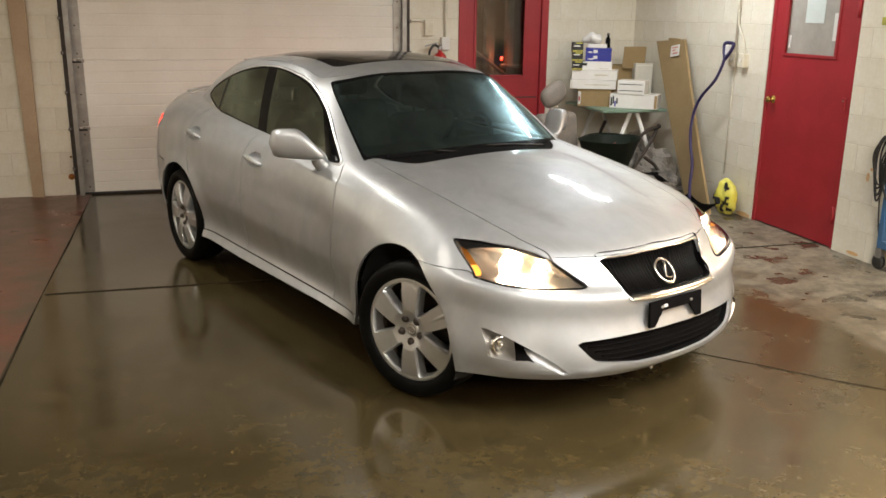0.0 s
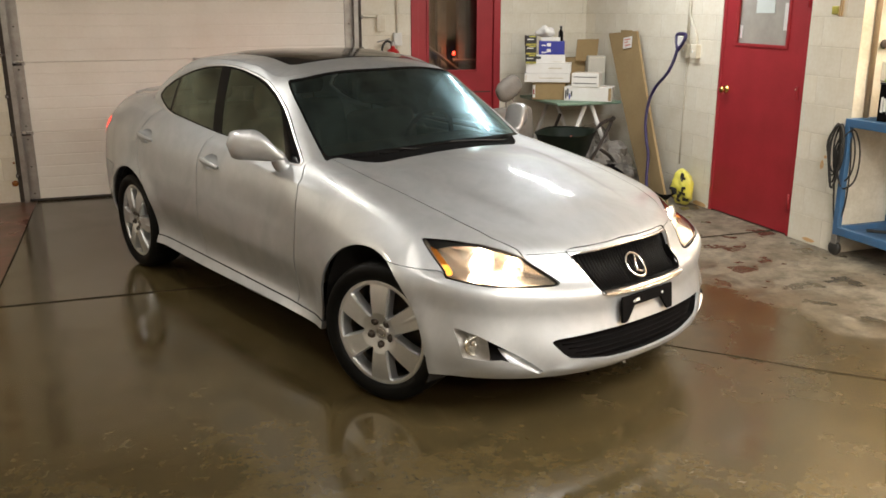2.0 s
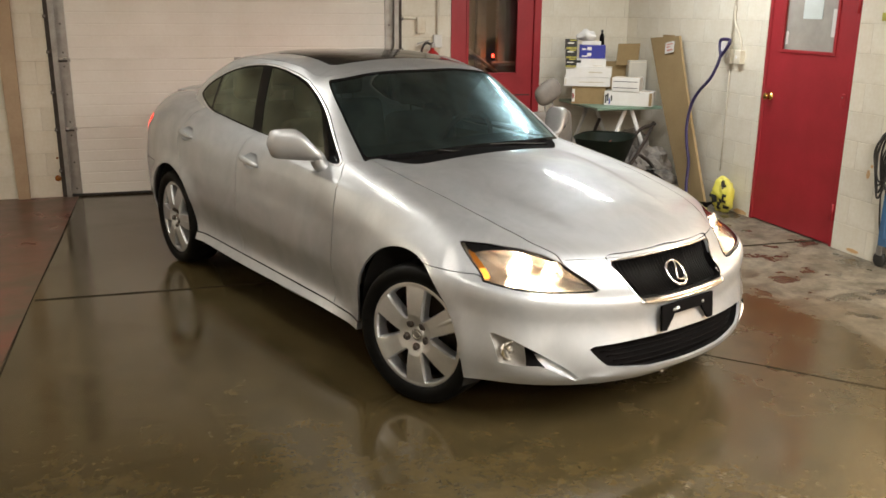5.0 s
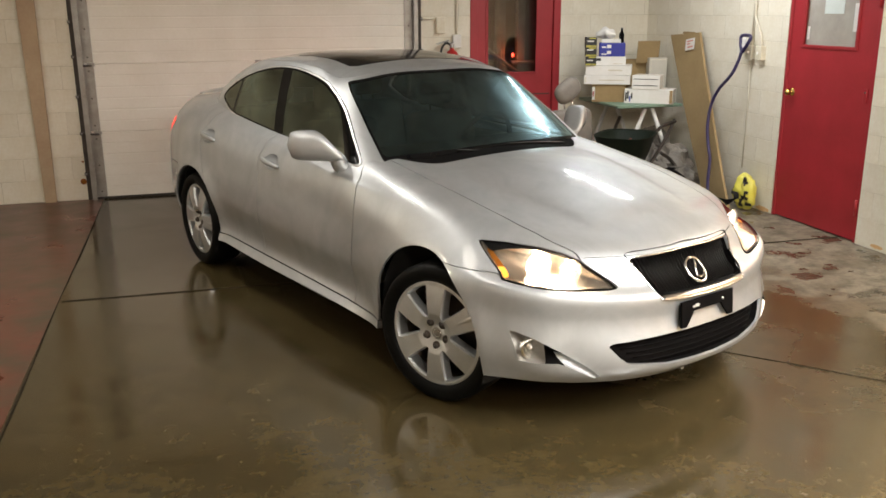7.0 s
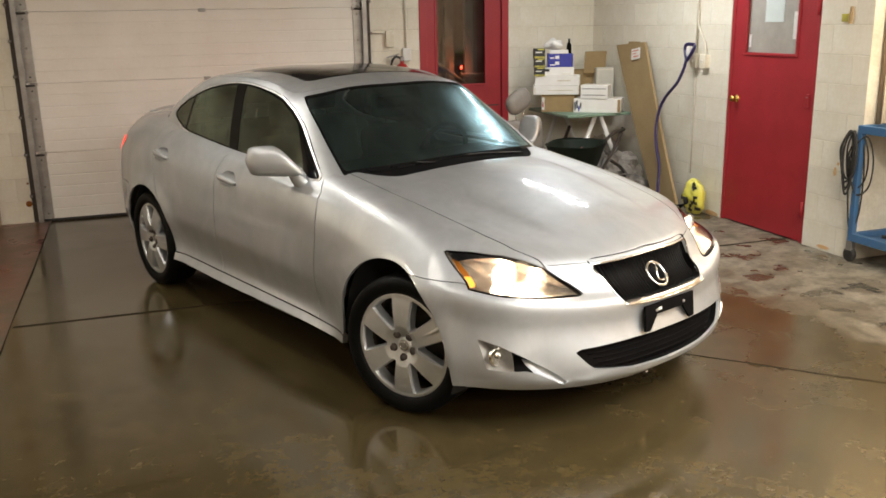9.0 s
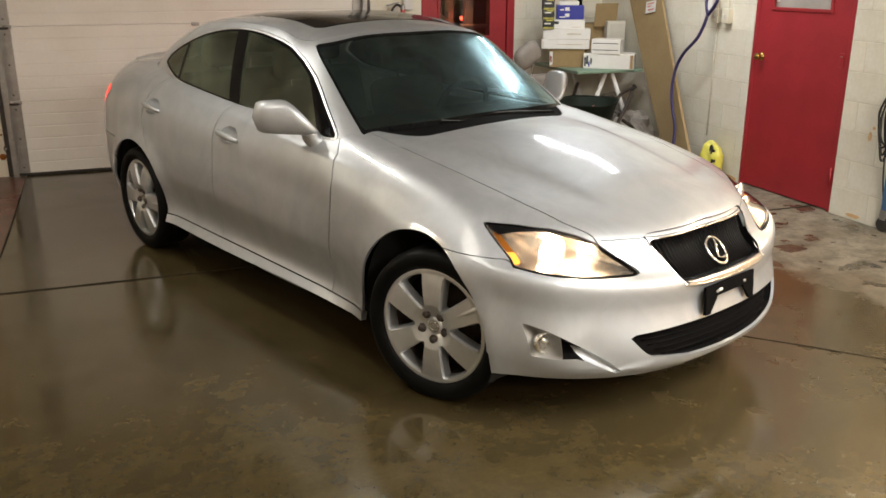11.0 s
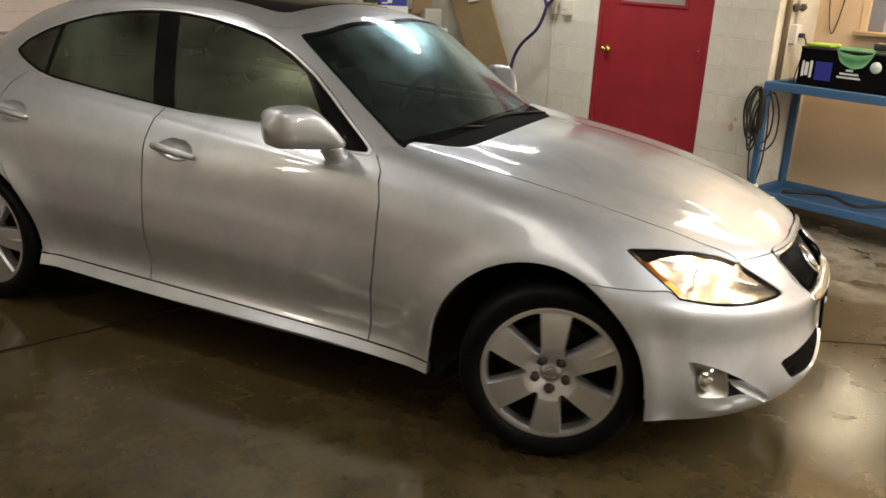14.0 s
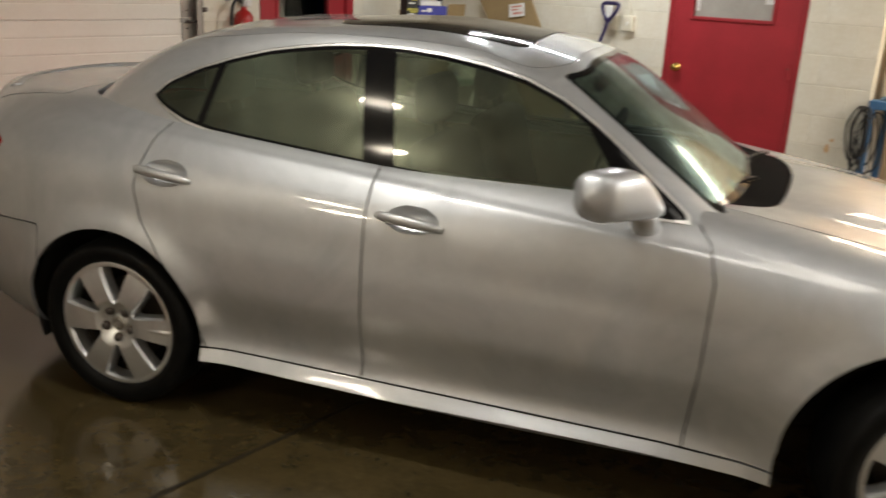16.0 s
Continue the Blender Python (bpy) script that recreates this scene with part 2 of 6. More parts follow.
# ---- building helpers ----
def part(name, bm, material, parent=None, label="", smooth=False, m=None):
    me = bpy.data.meshes.new(name)
    bm.normal_update()
    bm.to_mesh(me)
    bm.free()
    if smooth:
        me.polygons.foreach_set("use_smooth", [True] * len(me.polygons))
    me.materials.append(material)
    ob = new(name, me)
    if m is not None:
        ob.matrix_basis = m
    if parent is not None:
        ob.parent = parent
    if label:
        ob["label"] = label
    return ob


def empty(name, m, label, category, group="", kind=""):
    ob = new(name)
    ob.empty_display_size = 0.1
    ob.matrix_basis = m
    return tagged(ob, label, category, group, kind)


def add_box(bm, c, size, bevel=0.0, m=None, segs=2):
    r = bmesh.ops.create_cube(bm, size=1.0)
    vs = r["verts"]
    mm = Matrix.Translation(c) @ Matrix.Diagonal((*size, 1))
    if m is not None:
        mm = m @ mm
    if bevel:
        bmesh.ops.transform(bm, matrix=Matrix.Diagonal((*size, 1)), verts=vs)
        es = list({e for v in vs for e in v.link_edges})
        r2 = bmesh.ops.bevel(bm, geom=es, offset=bevel, segments=segs, affect="EDGES", profile=0.5)
        vs = list({v for f in r2["faces"] for v in f.verts} | {v for v in vs if v.is_valid})
        bmesh.ops.transform(bm, matrix=(m if m is not None else Matrix()) @ Matrix.Translation(c), verts=vs)
    else:
        bmesh.ops.transform(bm, matrix=mm, verts=vs)
    return bm


def box(c, size, bevel=0.0, m=None, segs=2):
    return add_box(bmesh.new(), c, size, bevel, m, segs)


def between(lo, hi, bevel=0.0):
    c = [(a + b) / 2 for a, b in zip(lo, hi)]
    return box(c, [abs(b - a) for a, b in zip(lo, hi)], bevel)


def add_tube(bm, pts, r, n=10, caps=True):
    """A round bar along points; r is one radius or one for each point."""
    pts = [Vector(p) for p in pts]
    rs = r if isinstance(r, (list, tuple)) else [r] * len(pts)
    rings, side = [], None
    for i, p in enumerate(pts):
        d = (pts[min(i + 1, len(pts) - 1)] - pts[max(i - 1, 0)]).normalized()
        if side is None:
            side = d.orthogonal().normalized()
        side = (side - d * side.dot(d)).normalized()
        up = d.cross(side)
        rings.append([bm.verts.new(p + (side * math.cos(a) + up * math.sin(a)) * rs[i]) for a in [2 * math.pi * k / n for k in range(n)]])
    for a, b in zip(rings, rings[1:]):
        for k in range(n):
            bm.faces.new((a[k], a[(k + 1) % n], b[(k + 1) % n], b[k]))
    if caps:
        bm.faces.new(rings[0][::-1])
        bm.faces.new(rings[-1])
    return bm


def tube(pts, r, n=10):
    return add_tube(bmesh.new(), pts, r, n)


def smooth_line(pts, per=8, closed=False):
    """Catmull-Rom through points."""
    P = [Vector(p) for p in pts]
    n, out = len(P), []
    for i in range(n if closed else n - 1):
        a, b = P[i], P[(i + 1) % n]
        p0 = P[(i - 1) % n] if closed or i > 0 else a * 2 - b
        p3 = P[(i + 2) % n] if closed or i + 2 < n else b * 2 - a
        for k in range(per):
            t = k / per
            out.append(0.5 * (2 * a + (b - p0) * t + (2 * p0 - 5 * a + 4 * b - p3) * t * t + (3 * a - p0 - 3 * b + p3) * t ** 3))
    if not closed:
        out.append(P[-1])
    return out


def lathe(profile, n=48, axis="y", bm=None):
    """Turns (radius, along) round an axis."""
    bm = bm or bmesh.new()
    rings = []
    for r, h in profile:
        ring = []
        for k in range(n):
            a = 2 * math.pi * k / n
            c, s = r * math.cos(a), r * math.sin(a)
            ring.append(bm.verts.new((c, h, s) if axis == "y" else (c, s, h)))
        rings.append(ring)
    for a, b in zip(rings, rings[1:]):
        for k in range(n):
            bm.faces.new((a[k], b[k], b[(k + 1) % n], a[(k + 1) % n]))
    bmesh.ops.remove_doubles(bm, verts=bm.verts, dist=1e-5)
    bmesh.ops.recalc_face_normals(bm, faces=bm.faces)
    return bm


def prism(outline, depth, m=None, bm=None):
    """A flat outline in x, y drawn out along z to a solid."""
    bm = bm or bmesh.new()
    a = [bm.verts.new((x, y, 0)) for x, y in outline]
    b = [bm.verts.new((x, y, depth)) for x, y in outline]
    n = len(a)
    bm.faces.new(a[::-1])
    bm.faces.new(b)
    for i in range(n):
        bm.faces.new((a[i], a[(i + 1) % n], b[(i + 1) % n], b[i]))
    bmesh.ops.recalc_face_normals(bm, faces=bm.faces)
    if m is not None:
        bmesh.ops.transform(bm, matrix=m, verts=a + b)
    return bm

# ---- the room ----
YB, XR, XL, YF, ZC = 4.70, 2.885, -4.75, -7.5, 2.78  # back wall, side walls, wall behind the camera, ceiling
Y_END, X_ALC = 0.895, 3.49                          # end of the right-hand wall, wall of the alcove


def floor_material():
    m, t, b = nodes_of("wet_concrete")
    L, N = t.links, t.nodes
    geo = N.new("ShaderNodeNewGeometry")
    pos = geo.outputs["Position"]

    def noise_at(scale, detail=6.0, rough=0.55):
        n = N.new("ShaderNodeTexNoise")
        n.inputs["Scale"].default_value, n.inputs["Detail"].default_value, n.inputs["Roughness"].default_value = scale, detail, rough
        L.new(pos, n.inputs["Vector"])
        return n.outputs["Fac"]

    def ranged(v, a, b_, lo=0.0, hi=1.0):
        r = N.new("ShaderNodeMapRange")
        r.inputs["From Min"].default_value, r.inputs["From Max"].default_value = a, b_
        r.inputs["To Min"].default_value, r.inputs["To Max"].default_value = lo, hi
        L.new(v, r.inputs["Value"])
        return r.outputs[0]

    def mixed(f, a, b_):
        x = N.new("ShaderNodeMix")
        x.data_type = "RGBA"
        for s, v in (("A", a), ("B", b_)):
            if isinstance(v, tuple):
                x.inputs[s].default_value = rgb(v)
            else:
                L.new(v, x.inputs[s])
        L.new(f, x.inputs["Factor"])
        return x.outputs["Result"]

    def maths(op, a, b_):
        x = N.new("ShaderNodeMath")
        x.operation = op
        for i, v in enumerate((a, b_)):
            if isinstance(v, (int, float)):
                x.inputs[i].default_value = v
            else:
                L.new(v, x.inputs[i])
        return x.outputs[0]

    broad, stain, grain = noise_at(0.7, 4), noise_at(2.6, 7), noise_at(45, 6, 0.7)
    drift, mottle, fleck = noise_at(1.5, 9, 0.68), noise_at(8, 7, 0.68), noise_at(130, 3, 0.6)
    sep = N.new("ShaderNodeSeparateXYZ")
    L.new(pos, sep.inputs[0])
    # wet in the middle of the bay, dry towards the right-hand wall
    edge = maths("ADD", sep.outputs["X"], maths("MULTIPLY", maths("SUBTRACT", drift, 0.5), 1.9))
    edge = maths("ADD", edge, maths("MULTIPLY", sep.outputs["Y"], 0.36))
    dry = ranged(edge, 1.62, 2.25)
    damp = ranged(edge, 0.9, 1.75)
    wet_col = mixed(ranged(drift, 0.36, 0.64), (0.052, 0.037, 0.0145), (0.084, 0.062, 0.026))
    # browner towards the right: the headlamps' warm light put into the wet colour
    wet_col = mixed(ranged(maths("ADD", broad, maths("MULTIPLY", sep.outputs["X"], 0.10)), 0.42, 0.66, 0.0, 0.7), wet_col, (0.062, 0.043, 0.017))
    wet_col = mixed(maths("MULTIPLY", damp, ranged(stain, 0.38, 0.6)), wet_col, (0.072, 0.048, 0.019))
    dry_col = mixed(ranged(stain, 0.4, 0.62), (0.250, 0.222, 0.172), (0.165, 0.136, 0.096))
    spots = ranged(noise_at(4.2, 4), 0.56, 0.61, 0.0, 0.9)
    dry_col = mixed(spots, dry_col, (0.080, 0.066, 0.045))
    col = mixed(dry, wet_col, dry_col)
    col = mixed(ranged(mottle, 0.44, 0.64, 0.0, 0.75), col, (0.036, 0.028, 0.012))
    col = mixed(ranged(noise_at(14, 8, 0.7), 0.56, 0.70, 0.0, 0.45), col, (0.115, 0.089, 0.039))
    col = mixed(ranged(grain, 0.35, 0.75, 0.0, 0.4), col, (0.032, 0.026, 0.017))
    col = mixed(ranged(fleck, 0.70, 0.74, 0.0, 0.5), col, (0.20, 0.17, 0.12))
    L.new(col, b.inputs["Base Color"])
    b.inputs["Specular IOR Level"].default_value = 0.62
    wetness = ranged(maths("ADD", maths("MULTIPLY", drift, 0.6), maths("MULTIPLY", broad, 0.4)), 0.38, 0.62, 0.06, 0.27)
    wetness = maths("ADD", wetness, ranged(sep.outputs["X"], -0.2, 1.0, 0.0, 0.08))
    parched = N.new("ShaderNodeMix")
    L.new(spots, parched.inputs["Factor"])
    parched.inputs["A"].default_value, parched.inputs["B"].default_value = 0.62, 0.22
    rough = N.new("ShaderNodeMix")
    L.new(dry, rough.inputs["Factor"])
    L.new(wetness, rough.inputs["A"])
    L.new(parched.outputs["Result"], rough.inputs["B"])
    L.new(rough.outputs["Result"], b.inputs["Roughness"])
    bp = N.new("ShaderNodeBump")
    bp.inputs["Strength"].default_value, bp.inputs["Distance"].default_value = 0.12, 0.003
    L.new(maths("ADD", maths("MULTIPLY", grain, 0.25), stain), bp.inputs["Height"])
    L.new(bp.outputs[0], b.inputs["Normal"])
    return m


M_floor = floor_material()
M_redfloor = mat("worn_red_floor_paint", (0.143, 0.030, 0.017), (0.088, 0.071, 0.046), rough=0.14, rough2=0.5, scale=3.2, fine=14, bump=0.002)
M_crack = mat("dark_joint", (0.014, 0.011, 0.008), (0.028, 0.022, 0.014), rough=0.8, spec=0.1)

floor = tagged(part("floor", between((XL, YF, -0.15), (5.4, YB + 0.3, 0.0)), M_floor), "wet stained brown concrete garage floor", "floor", kind="structure")
tagged(part("painted_strip", between((XL, YF, 0.0), (-2.64, YB, 0.004)), M_redfloor), "strip of worn red floor paint, wet", "floor", kind="structure")


def line_on_floor(name, pts, w, label):
    bm = bmesh.new()
    P = smooth_line([(x, y, 0) for x, y in pts], 10)
    rng = random.Random(len(pts) * 7 + int(w * 1000))
    rows = []
    for i, p in enumerate(P):
        d = (P[min(i + 1, len(P) - 1)] - P[max(i - 1, 0)]).normalized()
        s = Vector((-d.y, d.x, 0)) * w * (0.5 + 0.35 * (rng.random() - 0.5))
        rows.append([bm.verts.new(p + s + Vector((0, 0, z))) for z in (0.0, 0.0035)] + [bm.verts.new(p - s + Vector((0, 0, z))) for z in (0.0035, 0.0)])
    for a, b in zip(rows, rows[1:]):
        for k in range(4):
            bm.faces.new((a[k], b[k], b[(k + 1) % 4], a[(k + 1) % 4]))
    bmesh.ops.recalc_face_normals(bm, faces=bm.faces)
    return tagged(part(name, bm, M_crack), label, "floor joint", kind="structure")


line_on_floor("floor_joint", [(-2.62, 1.62), (-2.0, 1.61), (-1.4, 1.60), (-0.5, 1.60), (1.0, 1.58), (2.9, 1.57)], 0.016, "dark sawn joint across the concrete floor")
line_on_floor("floor_joint", [(-2.645, YB - 0.01), (-2.63, 3.0), (-2.64, 1.6), (-2.625, 0.1), (-2.63, -3.0)], 0.008, "dark joint along the red paint strip")
line_on_floor("floor_crack", [(0.60, -0.03), (0.81, -0.26), (0.98, -0.43), (1.12, -0.58), (1.27, -0.735), (1.7, -1.12), (2.3, -1.6)], 0.007, "thin wandering crack in the concrete floor")

# walls, with their openings
GX0, GX1, GZ = -2.75, 0.40, 2.45     # garage door opening
DX0, DX1, DZ = 0.93, 1.894, 2.12    # red door in the back wall
EY0, EY1 = 1.38, 2.385                # red door in the right-hand wall


def wall(name, solids, label, paint=None):
    bm = bmesh.new()
    for lo, hi in solids:
        add_box(bm, [(a + b) / 2 for a, b in zip(lo, hi)], [abs(b - a) for a, b in zip(lo, hi)])
    return tagged(part(name, bm, paint or M_joint), label, "wall", kind="structure")


wall_north = wall("wall_north", [((XL - 0.2, YB, -0.1), (GX0, YB + 0.2, ZC)), ((GX0, YB, GZ), (GX1, YB + 0.2, ZC)), ((GX1, YB, -0.1), (DX0, YB + 0.2, ZC)),
                                 ((DX0, YB, DZ), (DX1, YB + 0.2, ZC)), ((DX1, YB, -0.1), (XR + 0.2, YB + 0.2, ZC))], "cream painted concrete block wall")
wall_east = wall("wall_east", [((XR, EY1, -0.1), (XR + 0.2, YB, ZC)), ((XR, EY0, DZ), (XR + 0.2, EY1, ZC)), ((XR, Y_END, -0.1), (XR + 0.2, EY0, ZC)),
                               ((XR + 0.2, Y_END, -0.1), (X_ALC + 0.2, Y_END + 0.2, ZC))], "cream painted concrete block wall")
wall("wall_alcove", [((X_ALC, YF, -0.1), (X_ALC + 0.2, -0.485, ZC)), ((X_ALC, -0.485, -0.1), (X_ALC + 0.2, 0.585, 1.29)), ((X_ALC, -0.485, 2.1), (X_ALC + 0.2, 0.585, ZC)), ((X_ALC, 0.585, -0.1), (X_ALC + 0.2, Y_END, ZC))], "peach painted wall of the alcove", M_alcove)
wall("wall_office", [((5.1, -2.0, -0.1), (5.3, 1.5, ZC)), ((X_ALC + 0.2, 1.3, -0.1), (5.1, 1.5, ZC)), ((X_ALC + 0.2, -2.0, -0.1), (5.1, -1.8, ZC))], "pale wall of the lit room behind the window")
wall("wall_west", [((XL - 0.2, YF, -0.1), (XL, YB, ZC))], "cream painted block wall")
wall("wall_south", [((XL - 0.2, YF - 0.2, -0.1), (X_ALC + 0.2, YF, ZC))], "cream painted block wall")
ceiling = tagged(part("ceiling", between((XL - 0.2, YF - 0.2, ZC), (5.4, YB + 0.2, ZC + 0.15)), mat("dull_grey_ceiling", (0.32, 0.31, 0.285), (0.25, 0.245, 0.225), rough=0.85)), "dull grey painted ceiling", "ceiling", kind="structure")

# dark rooms behind the two red doors and the alcove window
part("backdrop", between((0.0, YB + 2.4, -0.1), (2.9, YB + 2.5, 3.0)), M_darkroom)["kind"] = "structure"
bpy.data.objects["backdrop"]["label"] = "dark yard seen through the glazed door"

# fluorescent fittings on the ceiling, several of them added as fill light
COOL, SOFT, WARM = (1.0, 0.957, 0.885), (1.0, 0.885, 0.745), (1.0, 0.78, 0.53)
# place, turn, watts, length, tint, tubes side by side
# fittings at x -2.0, -1.0, -0.1 and 1.9 are invented, unseen fill
TUBES = [((1.87, 2.60), 107, 32, 1.2, (0.95, 0.97, 0.97), 1), ((-2.0, 1.5), 90, 19, 0.45, (1.0, 0.94, 0.84), 1), ((2.80, -0.13), 90, 36, 1.2, WARM, 4),
         ((1.0, -2.5), 90, 106, 1.2, COOL, 5), ((-0.1, -3.3), 90, 44, 1.2, COOL, 5), ((1.9, -3.8), 90, 104, 1.2, COOL, 5),
         ((-1.0, -5.2), 90, 90, 1.2, SOFT, 1), ((-2.0, -0.6), 90, 5, 1.2, SOFT, 5), ((4.35, -0.38), 90, 66, 1.2, WARM, 1)]


def tube_fitting(x, y, rz, length, tubes=1):
    h = length / 2
    e = empty("tube_or_fill_fitting", pose(x, y, ZC, 0, 0, rz), "white ceiling fitting with lit tubes, several added as unseen fill", "ceiling light", "ceiling lights")
    part("housing", box((0, 0, -0.03), (length + .04, 0.14 * tubes, 0.06), 0.008), M_white, e)
    for k in range(tubes):
        v = .14 * (k - (tubes - 1) / 2)
        part("tube", tube([(-h, v, -0.085), (h, v, -0.085)], 0.019, 12), M_tube, e, smooth=True)
        for sx in (-h, h):
            part("socket", box((sx, v, -0.07), (0.02, 0.05, 0.06), 0.004), M_white, e)


for (x, y), rz, watts, length, tint, tubes in TUBES:
    tube_fitting(x, y, rz, length, tubes)
    lamp = bpy.data.lights.new("tube_or_fill_light", "AREA")
    lamp.shape, lamp.size, lamp.size_y, lamp.energy, lamp.color = "RECTANGLE", length, 0.08 + .14 * (tubes - 1), watts, tint
    new("tube_or_fill_light", lamp).matrix_basis = pose(x, y, ZC - 0.115, 0, 0, rz)


# two unseen lamps added on the far side wall to light the car's flank
for y, z, a, b in ((1.71, 2.67, .17, .07), (1.52, 1.77, .13, .052)):
    wl = empty("side_fill_lamp", pose(XL, y, z, 0, 0, 90), "lit oval lamp on the unseen side wall, added to light the car's flank", "wall lamp", "bulkhead lamps")
    part("base", box((0, -.02, 0), (a * 2.1, .04, b * 2.3), .012), M_white, wl)
    bm = bmesh.new()
    bmesh.ops.create_uvsphere(bm, u_segments=24, v_segments=12, radius=1.0)
    bmesh.ops.transform(bm, matrix=Matrix.Translation((0, -.045, 0)) @ Matrix.Diagonal((a, .05, b, 1)), verts=bm.verts)
    part("globe", bm, M_globe, wl, "glowing glass globe", True)
    lamp = bpy.data.lights.new("side_fill_light", "AREA")
    lamp.shape, lamp.size, lamp.size_y, lamp.energy, lamp.color = "ELLIPSE", a * 2, b * 2, 7, (1.0, 0.86, 0.66)
    new("side_fill_light", lamp).matrix_basis = look((XL + .11, y, z), (XL + 2, y, z - .3))


# ---- the car ----
# local axes: x forward, y to its left, z up; origin on the floor under the front axle
CAR = empty("car", pose(0, 0, 0, 0, 0, -69.5), "silver four-door saloon with lit headlamps parked on the wet floor", "car")
W, STEER = 2.73, 16.5  # wheelbase, lock of the front wheels

# feature curves of one half, front middle to rear middle: forward, half width, height
C_bottom = [(.772, 0, .217), (.75, .28, .218), (.672, .52, .224), (.51, .74, .231), (.325, .85, .231), (-.03, .84, .21), (-.43, .868, .208), (-.75, .889, .229), (-1.75, .892, .234), (-2.38, .880, .242), (-2.74, .83, .22), (-3.1, .80, .22), (-3.38, .70, .24), (-3.56, .47, .25), (-3.62, 0, .25)]
C_low = [(.806, 0, .246), (.783, .28, .249), (.70, .53, .259), (.535, .756, .276), (.33, .866, .33), (-.03, .868, .33), (-.43, .862, .268), (-.75, .859, .272), (-1.75, .860, .286), (-2.38, .864, .298), (-2.74, .872, .33), (-3.1, .858, .32), (-3.43, .76, .33), (-3.63, .48, .34), (-3.70, 0, .34)]
C_mid = [(.785, 0, .47), (.76, .28, .475), (.68, .535, .49), (.53, .748, .50), (.335, .868, .52), (-.03, .885, .52), (-.43, .882, .51), (-.75, .881, .50), (-1.75, .884, .53), (-2.38, .888, .55), (-2.74, .896, .56), (-3.1, .885, .56), (-3.47, .785, .58), (-3.67, .48, .58), (-3.73, 0, .58)]
C_high = [(.735, 0, .60), (.712, .28, .605), (.605, .54, .625), (.44, .738, .657), (.28, .842, .68), (-.03, .862, .70), (-.43, .857, .765), (-.75, .839, .858), (-1.75, .838, .893), (-2.38, .842, .925), (-2.74, .848, .928), (-3.1, .840, .90), (-3.43, .772, .87), (-3.61, .50, .88), (-3.67, 0, .89)]
C_crease = [(0.782, 0, 0.568), (0.759, 0.28, 0.572), (0.676, 0.535, 0.588), (0.522, 0.752, 0.612), (0.33, 0.868, 0.634), (-0.03, 0.875, 0.632), (-0.43, 0.874, 0.649), (-0.75, 0.872, 0.664), (-1.75, 0.878, 0.697), (-2.38, 0.883, 0.721), (-2.74, 0.889, 0.727), (-3.1, 0.877, 0.734), (-3.445, 0.783, 0.754), (-3.633, 0.496, 0.766), (-3.693, 0.0, 0.772)]
C_edge = [(.655, 0, .715), (.63, .26, .718), (.482, .50, .742), (.31, .68, .770), (.18, .758, .788), (-.05, .795, .818), (-.42, .79, .88), (-.75, .757, .950), (-1.75, .742, .980), (-2.38, .734, 1.025), (-2.74, .72, 1.055), (-3.1, .67, 1.085), (-3.40, .62, 1.07), (-3.58, .42, 1.09), (-3.64, 0, 1.10)]
C_deck = [(.555, 0, .765), (.52, .19, .77), (.362, .335, .814), (.22, .42, .84), (.12, .44, .860), (-.05, .46, .891), (-.42, .45, .950), (-.75, .42, .980), (-1.75, .42, .99), (-2.38, .42, 1.03), (-2.74, .40, 1.09), (-3.1, .38, 1.12), (-3.36, .33, 1.112), (-3.50, .2, 1.115), (-3.59, 0, 1.115)]
C_spine = [(.45, 0, .80), (.43, 0, .806), (.36, 0, .834), (.22, 0, .872), (.12, 0, .897), (-.05, 0, .931), (-.42, 0, .984), (-.75, 0, .995), (-1.75, 0, 1.0), (-2.38, 0, 1.04), (-2.74, 0, 1.10), (-3.1, 0, 1.13), (-3.36, 0, 1.122), (-3.46, 0, 1.12), (-3.53, 0, 1.118)]
# the cabin: base loop, mid glass is found between, roof rail loop, roof middle
G_base = [(-.572, 0, .974), (-.588, .35, .965), (-.645, .61, .957), (-.685, .72, .945), (-1.2, .725, .935), (-1.78, .722, .965), (-2.25, .71, 1.0), (-2.68, .685, 1.03), (-3.0, .60, 1.065), (-3.13, .33, 1.09), (-3.16, 0, 1.10)]
G_rail = [(-1.172, 0, 1.370), (-1.179, .30, 1.364), (-1.197, .515, 1.336), (-1.27, .565, 1.325), (-1.47, .58, 1.365), (-1.82, .583, 1.388), (-2.17, .575, 1.378), (-2.50, .55, 1.338), (-2.66, .475, 1.325), (-2.62, .28, 1.368), (-2.60, 0, 1.38)]
G_roof = [(-1.32, 0, 1.409), (-1.34, .22, 1.404), (-1.38, .36, 1.397), (-1.44, .40, 1.399), (-1.6, .41, 1.419), (-1.82, .41, 1.429), (-2.05, .41, 1.424), (-2.25, .39, 1.414), (-2.37, .34, 1.407), (-2.39, .2, 1.418), (-2.39, 0, 1.424)]
G_top = [(-1.5, 0, 1.430), (-1.51, 0, 1.430), (-1.53, 0, 1.431), (-1.56, 0, 1.433), (-1.65, 0, 1.437), (-1.82, 0, 1.440), (-1.95, 0, 1.438), (-2.05, 0, 1.435), (-2.08, 0, 1.434), (-2.09, 0, 1.433), (-2.1, 0, 1.433)]


